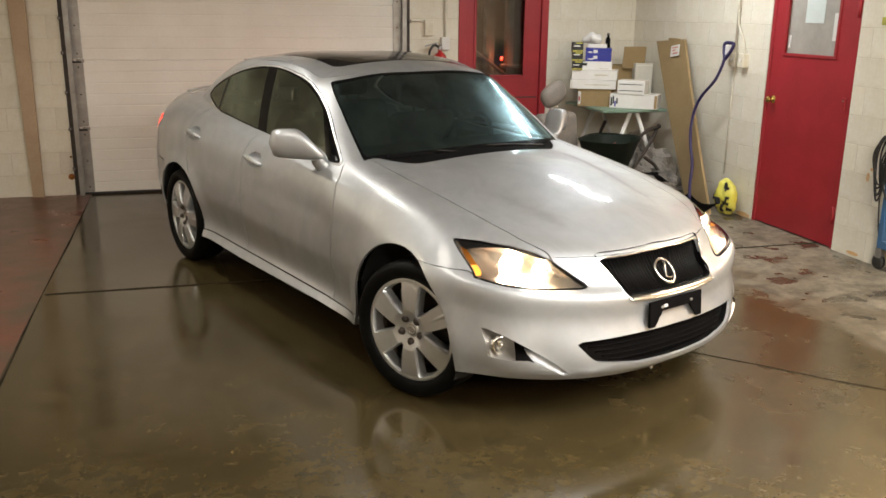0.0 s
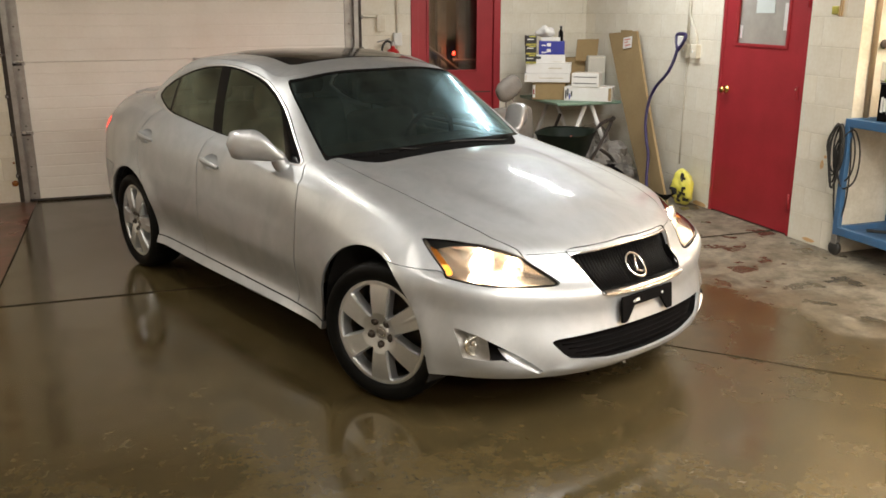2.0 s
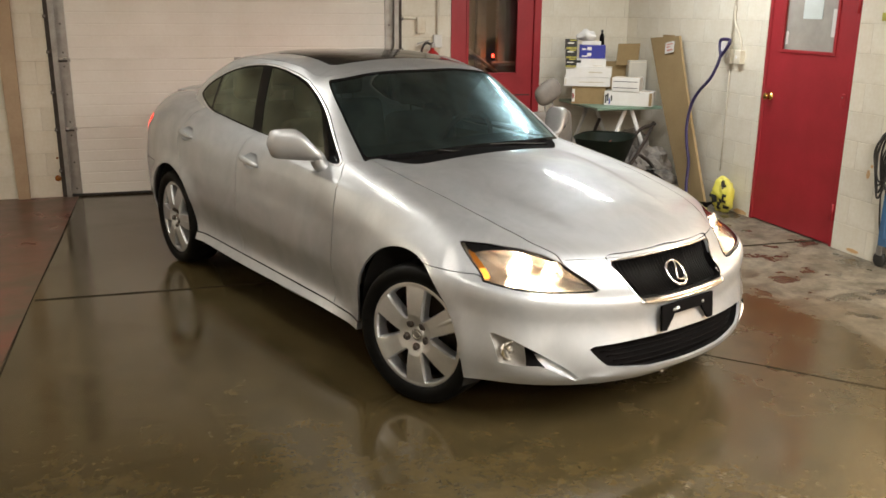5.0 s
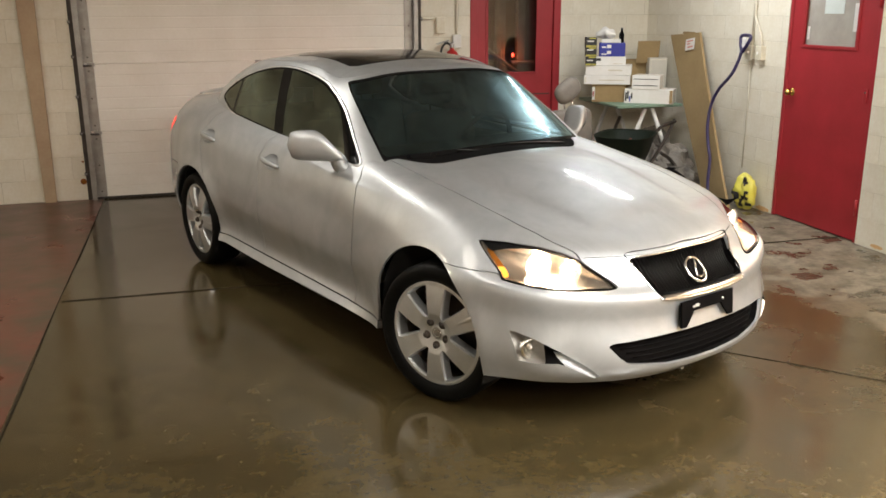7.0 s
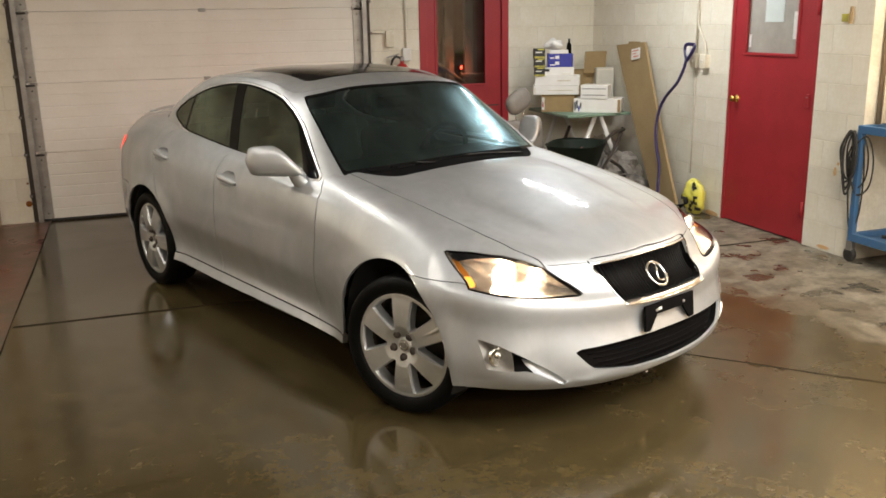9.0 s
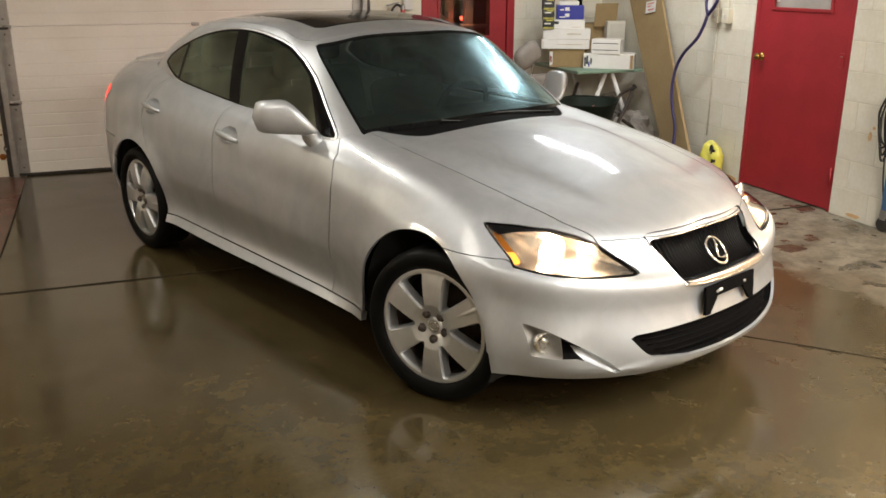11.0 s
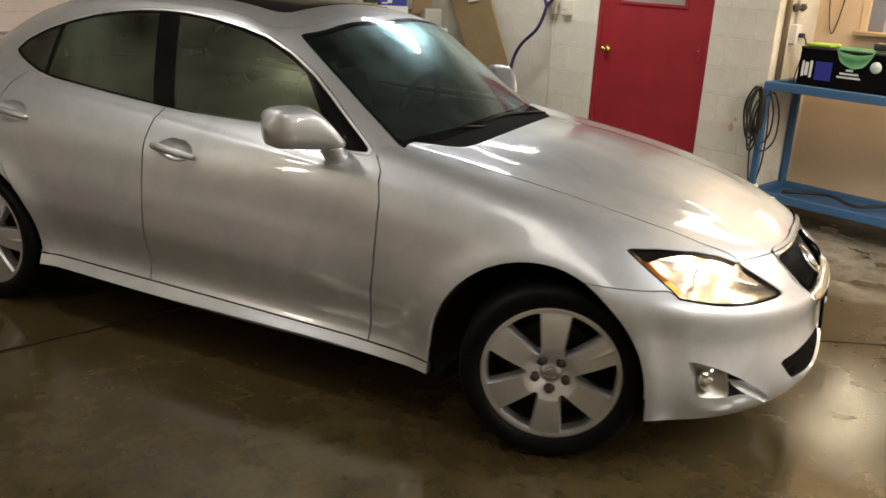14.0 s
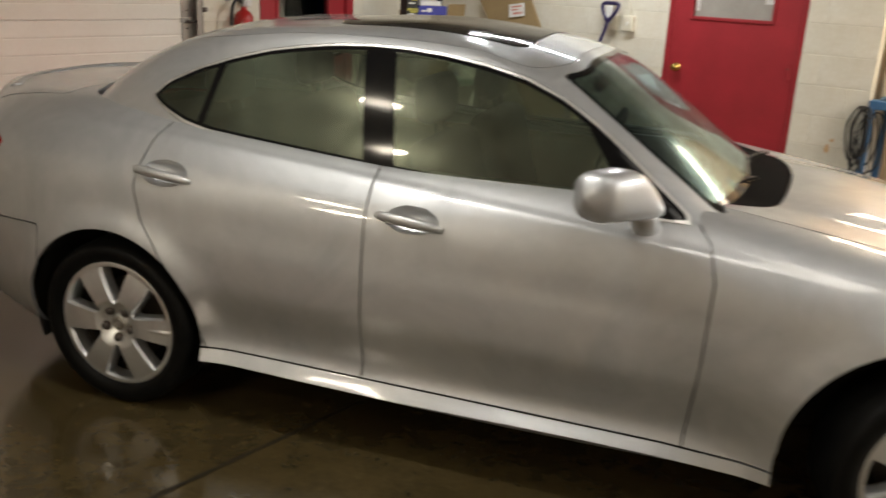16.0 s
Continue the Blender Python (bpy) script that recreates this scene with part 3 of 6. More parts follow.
def hermite(P, per, first=None, last=None):
    """A smooth curve through 3D knots; first and last are the ghost knots past the ends."""
    P = [np.array(p, float) for p in P]
    E = [np.array(first, float) if first is not None else 2 * P[0] - P[1]] + P + [np.array(last, float) if last is not None else 2 * P[-1] - P[-2]]
    h = [max(np.linalg.norm(b - a), 1e-6) for a, b in zip(E, E[1:])]
    out = []
    for i in range(len(P) - 1):
        a, b = P[i], P[i + 1]
        ma = (h[i + 1] * (a - E[i]) / h[i] + h[i] * (b - a) / h[i + 1]) / (h[i] + h[i + 1])
        mb = (h[i + 2] * (b - a) / h[i + 1] + h[i + 1] * (E[i + 3] - b) / h[i + 2]) / (h[i + 1] + h[i + 2])
        n = per[i] if isinstance(per, list) else per
        for k in range(n):
            t = k / n
            out.append(a * (2 * t ** 3 - 3 * t * t + 1) + ma * h[i + 1] * (t ** 3 - 2 * t * t + t) + b * (-2 * t ** 3 + 3 * t * t) + mb * h[i + 1] * (t ** 3 - t * t))
    out.append(P[-1])
    return out


def loft(curves, per_u, per_v):
    """Half a shell through feature curves: rows of x, w, z, u, v and its quads."""
    flip = np.array([1, -1, 1])
    lines = [hermite(c, per_u, np.array(c[1]) * flip, np.array(c[-2]) * flip) for c in curves]
    rows = []
    for i in range(len(lines[0])):
        rib = [l[i] for l in lines]
        last = rib[-2] * flip if rib[-2][1] > 1e-4 else None
        rows.append(hermite(rib, per_v, None, last))
    nu, nv = len(rows), len(rows[0])
    u_of, k = [], 0
    for i, n in enumerate(per_u):
        u_of += [i + j / n for j in range(n)]
    u_of.append(len(per_u))
    V = np.array([[*rows[i][j], u_of[i], j / per_v] for i in range(nu) for j in range(nv)])
    V[:, 1] = np.maximum(V[:, 1], 0)
    F = [(i * nv + j, i * nv + j + 1, (i + 1) * nv + j + 1, (i + 1) * nv + j) for i in range(nu - 1) for j in range(nv - 1)]
    return V, F


def clip(shell, f):
    """The part of a shell where f(V) > 0, cut cleanly along f = 0."""
    V, F = shell
    if not len(F):
        return shell
    val = f(V)
    val = np.where(np.abs(val) < 1e-7, 1e-7, val)
    extra, cache, out = [], {}, []

    def cut(a, b):
        key = (min(a, b), max(a, b))
        if key not in cache:
            t = val[a] / (val[a] - val[b])
            cache[key] = len(V) + len(extra)
            extra.append(V[a] + (V[b] - V[a]) * t)
        return cache[key]

    for face in F:
        s = [val[i] > 0 for i in face]
        if all(s):
            out.append(face)
        elif any(s):
            poly = []
            for k, a in enumerate(face):
                b = face[(k + 1) % len(face)]
                if val[a] > 0:
                    poly.append(a)
                if (val[a] > 0) != (val[b] > 0):
                    poly.append(cut(a, b))
            if len(poly) > 2:
                out.append(tuple(poly))
    A = np.vstack([V, np.array(extra)]) if extra else V
    used = sorted({i for f_ in out for i in f_})
    remap = {i: k for k, i in enumerate(used)}
    return A[used] if used else A[:0], [tuple(remap[i] for i in f_) for f_ in out]


def split(shell, f, gap=0.0030):
    return clip(shell, lambda V: f(V) - gap), clip(shell, lambda V: -f(V) - gap)


def inside(poly, a, b, per=0):
    """Signed distance to an outline in two columns of the shell; positive within."""
    P = np.array([p[:2] for p in smooth_line([(x, y, 0) for x, y in poly], per, True)] if per else poly, float)

    def f(V):
        X, Y = V[:, a], V[:, b]
        best, sign = np.full(len(V), 1e9), np.zeros(len(V), bool)
        for (x0, y0), (x1, y1) in zip(P, np.roll(P, -1, 0)):
            dx, dy = x1 - x0, y1 - y0
            t = np.clip(((X - x0) * dx + (Y - y0) * dy) / (dx * dx + dy * dy + 1e-12), 0, 1)
            best = np.minimum(best, np.hypot(X - x0 - t * dx, Y - y0 - t * dy))
            c = (y0 > Y) != (y1 > Y)
            sign ^= c & (X < (x1 - x0) * (Y - y0) / (y1 - y0 + 1e-12) + x0)
        return np.where(sign, best, -best)

    return f


def table_of(knots, col_in):
    """A function of one column, by straight lines between knots."""
    xs, ys = [k[0] for k in knots], [k[1] for k in knots]
    order = np.argsort(xs)
    xs, ys = np.array(xs)[order], np.array(ys)[order]
    return lambda V: np.interp(V[:, col_in], xs, ys)


def skin(name, shell, material, parent, side="right", label="", thick=0.012, push=0.0):
    """A shell as a mesh on the right, the left or both halves, with a turned-in rim."""
    V, F = shell
    bm = bmesh.new()
    seen = {}

    def vert(x, y, z):
        key = (round(x, 5), round(y, 5), round(z, 5))
        if key not in seen:
            seen[key] = bm.verts.new((x, y, z))
        return seen[key]

    for sgn in ([-1] if side == "right" else [1] if side == "left" else [-1, 1]):
        vs = [vert(x, sgn * w, z) for x, w, z in V[:, :3]]
        for face in F:
            ring = []
            for i in (face if sgn < 0 else face[::-1]):
                if vs[i] not in ring:
                    ring.append(vs[i])
            if len(ring) > 2:
                try:
                    bm.faces.new(ring)
                except ValueError:
                    pass
    loose = [v for v in bm.verts if not v.link_faces]
    bmesh.ops.delete(bm, geom=loose, context="VERTS")
    bm.normal_update()
    if push:
        for v in bm.verts:
            v.co += v.normal * push
    if thick:
        rim = [e for e in bm.edges if e.is_boundary]
        normals = {v: v.normal.copy() for e in rim for v in e.verts}
        for e in rim:
            e.smooth = False
        r = bmesh.ops.extrude_edge_only(bm, edges=rim)
        new_v = [g for g in r["geom"] if isinstance(g, bmesh.types.BMVert)]
        old = {tuple(round(c, 6) for c in v.co): n for v, n in normals.items()}
        for v in new_v:
            v.co -= old.get(tuple(round(c, 6) for c in v.co), Vector()) * thick
    return part(name, bm, material, parent, label, smooth=True)


U_BODY = [8, 14, 14, 12, 8, 9, 8, 16, 12, 8, 8, 8, 8, 6]
body = loft([C_bottom, C_low, C_mid, C_crease, C_high, C_edge, C_deck, C_spine], U_BODY, 14)
G_glass = []
for a, b in zip(G_base, G_rail):
    p = (np.array(a) + np.array(b)) / 2
    n = np.array([b[2] - a[2], 0, a[0] - b[0]]) if a[1] < .4 else np.array([0, 1, .4])
    n = n / np.linalg.norm(n) * (1 if a[1] >= .4 or a[0] > -1.5 else -1)
    G_glass.append(tuple(p + n * (.034 if a[0] < -2.5 else .018)))
cabin = loft([G_base, G_glass, G_rail, G_roof, G_top], [7, 7, 6, 10, 12, 10, 10, 7, 7, 7], 9)

X, WD, Z, U, VV = 0, 1, 2, 3, 4
# the hood's raised middle, its edges running in towards the grille
BV = body[0]
ridge = np.interp(BV[:, X], [-.45, .5], [.47, .31])
step = np.clip((ridge + .022 - BV[:, WD]) / .044, 0, 1)
fade = np.clip((BV[:, X] + .42) / .2, 0, 1) * np.clip((.47 - BV[:, X]) / .2, 0, 1)
BV[:, Z] += np.where(BV[:, VV] > 5.0, .008 * step * step * (3 - 2 * step) * fade, 0)
# the fold that runs from the fog lamps down to the chin
BV = body[0]
off = -.56 * (BV[:, WD] - .655) + .83 * (BV[:, Z] - .345)
along = (.14 * (.655 - BV[:, WD]) + .095 * (.345 - BV[:, Z])) / .169
step = np.clip((off + .022) / .034, 0, 1)
step = step * step * (3 - 2 * step)
run = np.clip((along + .05) / .05, 0, 1) * np.clip((.24 - along) / .16, 0, 1)
BV[:, X] -= np.where((BV[:, X] > .3) & (BV[:, VV] < 3), .014 * step * run * np.exp(-(np.maximum(off, 0) / .085) ** 2), 0)
# the shoulder: a crisp step out below the side windows
drop = np.interp(BV[:, X], [-3.03, -2.41, -1.645, -1.19, -.785, -.4], [1.062, 1.018, .958, .927, .890, .853]) - BV[:, Z]
swell = np.clip((drop + .004) / .010, 0, 1) * np.exp(-(np.maximum(drop, 0) / .035) ** 2) * np.clip((BV[:, X] + 3.25) / .3, 0, 1) * np.clip((-.45 - BV[:, X]) / .3, 0, 1)
BV[:, WD] += np.where((BV[:, VV] > 3.4) & (BV[:, VV] < 6), .0085 * swell, 0)
# holes: wheel arches, cabin, lamps, grilles
ARCH_F, ARCH_R = (-.038, .318, .384), (-2.745, .318, .368)
for cx, cz, r in (ARCH_F, ARCH_R):
    far = np.where(body[0][:, Z] > cz, np.hypot(body[0][:, X] - cx, body[0][:, Z] - cz), np.abs(body[0][:, X] - cx)) - r
    body[0][:, WD] += np.where(body[0][:, WD] > .6, .020 * np.exp(-(np.maximum(far, 0) / .055) ** 2), 0)
    body = clip(body, lambda V: np.where(V[:, WD] > .55, np.where(V[:, Z] > cz, np.hypot(V[:, X] - cx, V[:, Z] - cz), np.abs(V[:, X] - cx) * .985) - r, 1.0))
hood_rear = lambda V: -.45 - .25 * V[:, WD] ** 2 - 4 * np.clip(V[:, WD] - .42, 0, 1) ** 2
base_loop = smooth_line([(x, w, 0) for x, w, _ in G_base], 6)
cabin_hole = inside([(p.x, p.y) for p in base_loop] + [(-3.03, -.3), (-.6, -.3)], X, WD)
body = clip(body, lambda V: np.where(V[:, VV] > 4.9, -cabin_hole(V) + .02, 1.0))
LAMP = [(.206, .770), (.30, .766), (.397, .752), (.47, .731), (.53, .705), (.605, .655), (.672, .607), (.60, .616), (.511, .630), (.455, .640), (.40, .650), (.30, .711)]
lamp_f = inside(LAMP, X, Z)
lamp_at = lambda V: np.where((V[:, U] < 5.2) & (V[:, VV] < 5.6), lamp_f(V), -1.0)
lamp_skin = clip(body, lamp_at)
body = clip(body, lambda V: -lamp_at(V) - .0018)
GRILLE = [(-.325, .706), (0, .709), (.325, .706), (.268, .555), (0, .545), (-.268, .555)]
grille_f = inside(GRILLE, WD, Z)
grille_at = lambda V: np.where((V[:, U] < 2.5) & (V[:, VV] < 5.2), grille_f(V), -1.0)
grille_skin = clip(body, grille_at)
body = clip(body, lambda V: -grille_at(V))
LOWER = [(-.515, .396), (-.25, .402), (0, .404), (.25, .402), (.515, .396), (.465, .335), (.43, .308), (.25, .280), (0, .271), (-.25, .280), (-.43, .308), (-.465, .335)]
lower_f = inside(LOWER, WD, Z)
lower_at = lambda V: np.where((V[:, U] < 2.6) & (V[:, VV] < 3), lower_f(V), -1.0)
lower_skin = clip(body, lower_at)
body = clip(body, lambda V: -lower_at(V))
FOG = [(.812, .454), (.757, .427), (.687, .379), (.640, .348), (.585, .307), (.530, .259), (.542, .249), (.600, .280), (.655, .313), (.690, .328), (.754, .325), (.797, .330)]
fog_f = inside(FOG, WD, Z)
fog_at = lambda V: np.where((V[:, X] > .38) & (V[:, VV] < 3), fog_f(V), -1.0)
fog_skin = clip(body, fog_at)
body = clip(body, lambda V: -fog_at(V))
TAILLAMP = [(-3.26, .93), (-3.32, .965), (-3.50, .97), (-3.66, .95), (-3.66, .82), (-3.5, .80), (-3.36, .82)]
tail_f = inside(TAILLAMP, X, Z)
tail_at = lambda V: np.where((V[:, X] < -3.2) & (V[:, VV] < 5.4) & (V[:, WD] > .36), np.minimum(tail_f(V), V[:, WD] - .40), -1.0)
tail_skin = clip(body, tail_at)
body = clip(body, lambda V: -tail_at(V) - .003)

# panels
CUPS = [(-1.60, .858), (-2.515, .905)]


def cup_of(cx, cz):
    return lambda V: np.where((V[:, VV] < 5) & (V[:, X] < -1), (1 - np.hypot((V[:, X] - cx) / .092, (V[:, Z] - cz) / .045)) * .05, -1.0)


cup_skins = [clip(body, cup_of(*c)) for c in CUPS]
for c in CUPS:
    body = clip(body, lambda V: -cup_of(*c)(V))
bumper_top = lambda V: table_of([(.0, .672), (.36, .668), (.405, .6495), (.455, .640), (.511, .630), (.60, .616), (.672, .607), (.8, .60)], X)(V) - V[:, Z]
nose = lambda V: np.where(V[:, WD] < .50, .713 - V[:, Z], bumper_top(V))
bumper, rest = split(body, lambda V: np.minimum(nose(V), V[:, X] - .05), .0013)
hood_w = table_of([(.68, .50), (.5, .50), (.40, .553), (.25, .59), (0, .62), (-.3, .64), (-.75, .645)], X)
cowl_or, rest = split(rest, lambda V: np.where(V[:, VV] > 4.2, np.minimum(hood_w(V) - V[:, WD], V[:, X] + .95), -.1))
hood, cowl = split(cowl_or, lambda V: V[:, X] - hood_rear(V))
sill_top = table_of([(-2.4, .292), (-1.75, .282), (-.75, .266), (-.42, .248), (-.2, .20)], X)
sill, rest = split(rest, lambda V: np.minimum(np.minimum(sill_top(V) - V[:, Z], V[:, X] + 2.42), -.30 - V[:, X]))
front, rest = split(rest, lambda V: V[:, X] - table_of([(.95, -.735), (.90, -.69), (.80, -.662), (.55, -.668), (.28, -.69)], Z)(V))
fdoor, rest = split(rest, lambda V: V[:, X] + 1.757 + .03 * np.clip(V[:, Z] - .9, 0, 1), .0032)
rdoor, rest = split(rest, lambda V: V[:, X] - table_of([(1.1, -2.56), (1.0, -2.60), (.85, -2.63), (.74, -2.60), (.65, -2.535), (.5, -2.44), (.3, -2.36)], Z)(V))
trunk, rest = split(rest, lambda V: np.minimum(np.where(V[:, VV] > 4.9, .62 - V[:, WD], np.minimum(.42 - V[:, WD], V[:, Z] - .78)), -3.10 - V[:, X]))
rbumper, quarter = split(rest, lambda V: np.minimum(.66 - V[:, Z], -3.05 - V[:, X]))

for side in ("right", "left"):
    skin("front_fender", front, M_paint, CAR, side)
    skin("side_skirt", sill, M_paint, CAR, side, push=.004, thick=.03)
    skin("quarter_panel", quarter, M_paint, CAR, side)
skin("front_bumper", bumper, M_paint, CAR, "both", thick=.012)
skin("hood", hood, M_paint, CAR, "both")
skin("cowl", cowl, M_black, CAR, "both", "black plastic cowl below the windscreen")
skin("boot_lid", trunk, M_paint, CAR, "both")
skin("rear_bumper", rbumper, M_paint, CAR, "both")
FDOOR = {s: skin("front_door", fdoor, M_paint, CAR, s) for s in ("right", "left")}
RDOOR = {s: skin("rear_door", rdoor, M_paint, CAR, s) for s in ("right", "left")}

# cabin: windscreen, side glass, rear glass, pillars and roof
screen_f = lambda V: np.minimum(np.minimum((1.93 - V[:, VV]) * .2, table_of([(0, 2.55), (2, 2.5)], VV)(V) * .15 - V[:, U] * .15), (V[:, VV] - .06) * .2)
screen, shell2 = split(cabin, lambda V: np.where(V[:, X] > -1.6, screen_f(V), -.1), 0.0)
base_strip, shell2 = split(shell2, lambda V: np.where((V[:, U] < 2.55) & (V[:, X] > -.9), (.075 - V[:, VV]) * .2, -.1), 0.0)
rear_f = lambda V: np.minimum(np.minimum((1.92 - V[:, VV]) * .2, (V[:, U] - 8.75) * .15), (V[:, VV] - .08) * .2)
rear_glass, shell2 = split(shell2, lambda V: np.where(V[:, X] < -2, rear_f(V), -.1), 0.0)
DLO = [(-.752, .946), (-.95, .950), (-1.2, .957), (-1.5, .971), (-1.815, .992), (-2.15, 1.018), (-2.43, 1.043), (-2.53, 1.065), (-2.62, 1.102), (-2.675, 1.140), (-2.62, 1.19), (-2.5, 1.245), (-2.36, 1.292), (-2.23, 1.325), (-2.097, 1.347), (-1.97, 1.361), (-1.842, 1.367), (-1.72, 1.365), (-1.59, 1.354), (-1.45, 1.332), (-1.315, 1.302), (-1.185, 1.25), (-1.078, 1.188), (-.975, 1.116), (-.882, 1.046), (-.80, .985)]
dlo_f = inside(DLO, X, Z)
dlo = lambda V: np.where((V[:, U] > 2.3) & (V[:, U] < 8.2), dlo_f(V), -.1)
side_all, roof = split(shell2, dlo, 0.0)
SA = side_all[0]
terms = lambda A: np.c_[np.ones(len(A)), A[:, X], A[:, Z], A[:, X] ** 2, A[:, X] * A[:, Z], A[:, Z] ** 2]
main = SA[SA[:, X] < -1.0]
blend = np.clip((SA[:, X] + 1.12) / .30, 0, 1)
blend = blend * blend * (3 - 2 * blend)
SA[:, WD] = SA[:, WD] * blend + (1 - blend) * (terms(SA) @ np.linalg.lstsq(terms(main), main[:, WD], rcond=None)[0])
trim, roof = split(roof, lambda V: dlo(V) + .0085, 0.0016)
gasket, side_all = split(side_all, lambda V: .011 - dlo(V), 0.0)
pil = lambda V: V[:, X] + 1.765 + (V[:, Z] - 1.0) * .12
gl_front, r2 = split(side_all, lambda V: pil(V) - .046, 0.0)
bpost, r3 = split(r2, lambda V: pil(V) + .064, 0.0)
quarter_line = lambda V: V[:, X] + 2.475 + (V[:, Z] - 1.05) * -.32
gl_rear, r4 = split(r3, lambda V: quarter_line(V) - .014, 0.0)
divider, gl_small = split(r4, lambda V: quarter_line(V) + .014, 0.0)
sail, gl_front = split(gl_front, lambda V: V[:, X] + .93 + (V[:, Z] - .96) * .75, 0.0)
roof_panel, pillars = split(roof, lambda V: (V[:, VV] - 2.12) * .1, .001)
SUN = [(-1.36, .0), (-1.36, .40), (-1.40, .43), (-2.02, .43), (-2.06, .40), (-2.06, .0), (-2.06, -.2), (-1.36, -.2)]
sun_f = inside(SUN, X, WD)
sunroof, roof_panel = split(roof_panel, sun_f, .002)
skin("roof", roof_panel, M_paint, CAR, "both")
skin("sunroof", sunroof, M_gloss, CAR, "both", "dark glass sunroof panel", push=.002)
for s in ("right", "left"):
    skin("pillar_frame", pillars, M_paint, CAR, s, thick=.012)
    skin("window_glass", gl_front, M_side, FDOOR[s], s, "lightly green-tinted side glass", 0)
    skin("mirror_sail", sail, M_gloss, FDOOR[s], s, "gloss black corner panel", .01)
    skin("pillar_cover", bpost, M_gloss, RDOOR[s], s, "gloss black pillar cover", .02, push=.002)
    skin("window_glass", gl_rear, M_side, RDOOR[s], s, "lightly green-tinted side glass", 0)
    skin("quarter_glass", gl_small, M_side, RDOOR[s], s, "", 0)
    skin("window_trim", trim, M_trim, CAR, s, "bright metal trim round the side windows", .006, push=.003)
    skin("window_gasket", gasket, M_gloss, CAR, s, "thin black rubber gasket", .006, push=.001)
    skin("window_divider", divider, M_gloss, RDOOR[s], s, "", .01)
WS = skin("windscreen", screen, M_wind, CAR, "both", "bluish tinted windscreen", 0)
skin("screen_border", clip(screen, lambda V: .016 - screen_f(V)), M_gloss, WS, "both", "black border round the windscreen", 0, push=.002)
skin("cowl_seal", base_strip, M_black, WS, "both", "black rubber seal at the foot of the windscreen", 0)
skin("rear_window", rear_glass, M_wind, CAR, "both", "", 0)

# ---- car details ----
def bowl(shell, f, depth, name, material, parent, side, label=""):
    """A patch of the shell sunk inwards: deepest in its middle."""
    V, F = shell
    V = V.copy()
    d = np.clip(f(V) / .05, 0, 1)
    V[:, WD] -= depth * (1 - (1 - d) ** 2)
    return skin(name, (V, F), material, parent, side, label, 0)


def mirrored(bm, side):
    """Parts are drawn for the right-hand side; the left-hand side is their mirror image."""
    if side == "left":
        bmesh.ops.scale(bm, vec=(1, -1, 1), verts=bm.verts)
        bmesh.ops.reverse_faces(bm, faces=bm.faces)
    return bm


def blob(c, r, n=(24, 14), squash=None):
    bm = bmesh.new()
    bmesh.ops.create_uvsphere(bm, u_segments=n[0], v_segments=n[1], radius=1.0)
    for v in bm.verts:
        p = v.co.copy()
        if squash:
            p = squash(p)
        v.co = Vector((c[0] + p.x * r[0], c[1] + p.y * r[1], c[2] + p.z * r[2]))
    return bm


for s, door in [(s, d[s]) for s in ("right", "left") for d in (FDOOR, RDOOR)]:
    k = 0 if door is FDOOR[s] else 1
    cx, cz = CUPS[k]
    bowl(cup_skins[k], cup_of(cx, cz), .036, "handle_cup", M_paint, door, s)
    line = smooth_line([(cx - .115, -.850, cz + .004), (cx - .095, -.865, cz + .006), (cx - .03, -.877, cz + .002), (cx + .06, -.875, cz - .008), (cx + .108, -.862, cz - .016)], 6)
    hb = add_tube(bmesh.new(), line, [.004 + .013 * math.sin(math.pi * min(1, .12 + .80 * i / (len(line) - 1))) ** .6 for i in range(len(line))], 12)
    for v in hb.verts:
        v.co.y = -.864 + (v.co.y + .864) * .75
    part("door_handle", mirrored(hb, s), M_paint, door, "silver pull handle over a recessed cup", smooth=True)


# mirrors: shell, foot, mirror glass
def mirror_form():
    """The mirror housing, section by section from its inner to its outer end; it sweeps back outwards."""
    bm = bmesh.new()
    rings, n = [], 28
    for k in range(15):
        f = k / 14
        cap = math.sqrt(max(0.0, 1 - (2 * f - 1) ** (4 if f < .5 else 8))) * .97 + .03
        g = min(1, f / .55)
        top = .990 + .125 * (g * g * (3 - 2 * g)) ** .8 - .012 * max(0, f - .55)
        bot = .952 + .016 * f
        cz, hz = (top + bot) / 2, (top - bot) / 2 * cap
        cx, cy = -.862 - .172 * f, -.785 - .238 * f
        ring = []
        for a in [2 * math.pi * i / n for i in range(n)]:
            c, s_ = math.cos(a), math.sin(a)
            e = .62
            px = math.copysign(abs(c) ** e, c) * (.068 if c > 0 else .062) * cap
            pz = math.copysign(abs(s_) ** e, s_) * hz
            if s_ < 0:
                px *= 1 - .18 * abs(s_)
            ring.append(bm.verts.new((cx + px * .97, cy - px * .35, cz + pz)))
        rings.append(ring)
    for a, b in zip(rings, rings[1:]):
        for i in range(n):
            bm.faces.new((a[i], a[(i + 1) % n], b[(i + 1) % n], b[i]))
    bm.faces.new(rings[0][::-1])
    bm.faces.new(rings[-1])
    bmesh.ops.recalc_face_normals(bm, faces=bm.faces)
    return bm


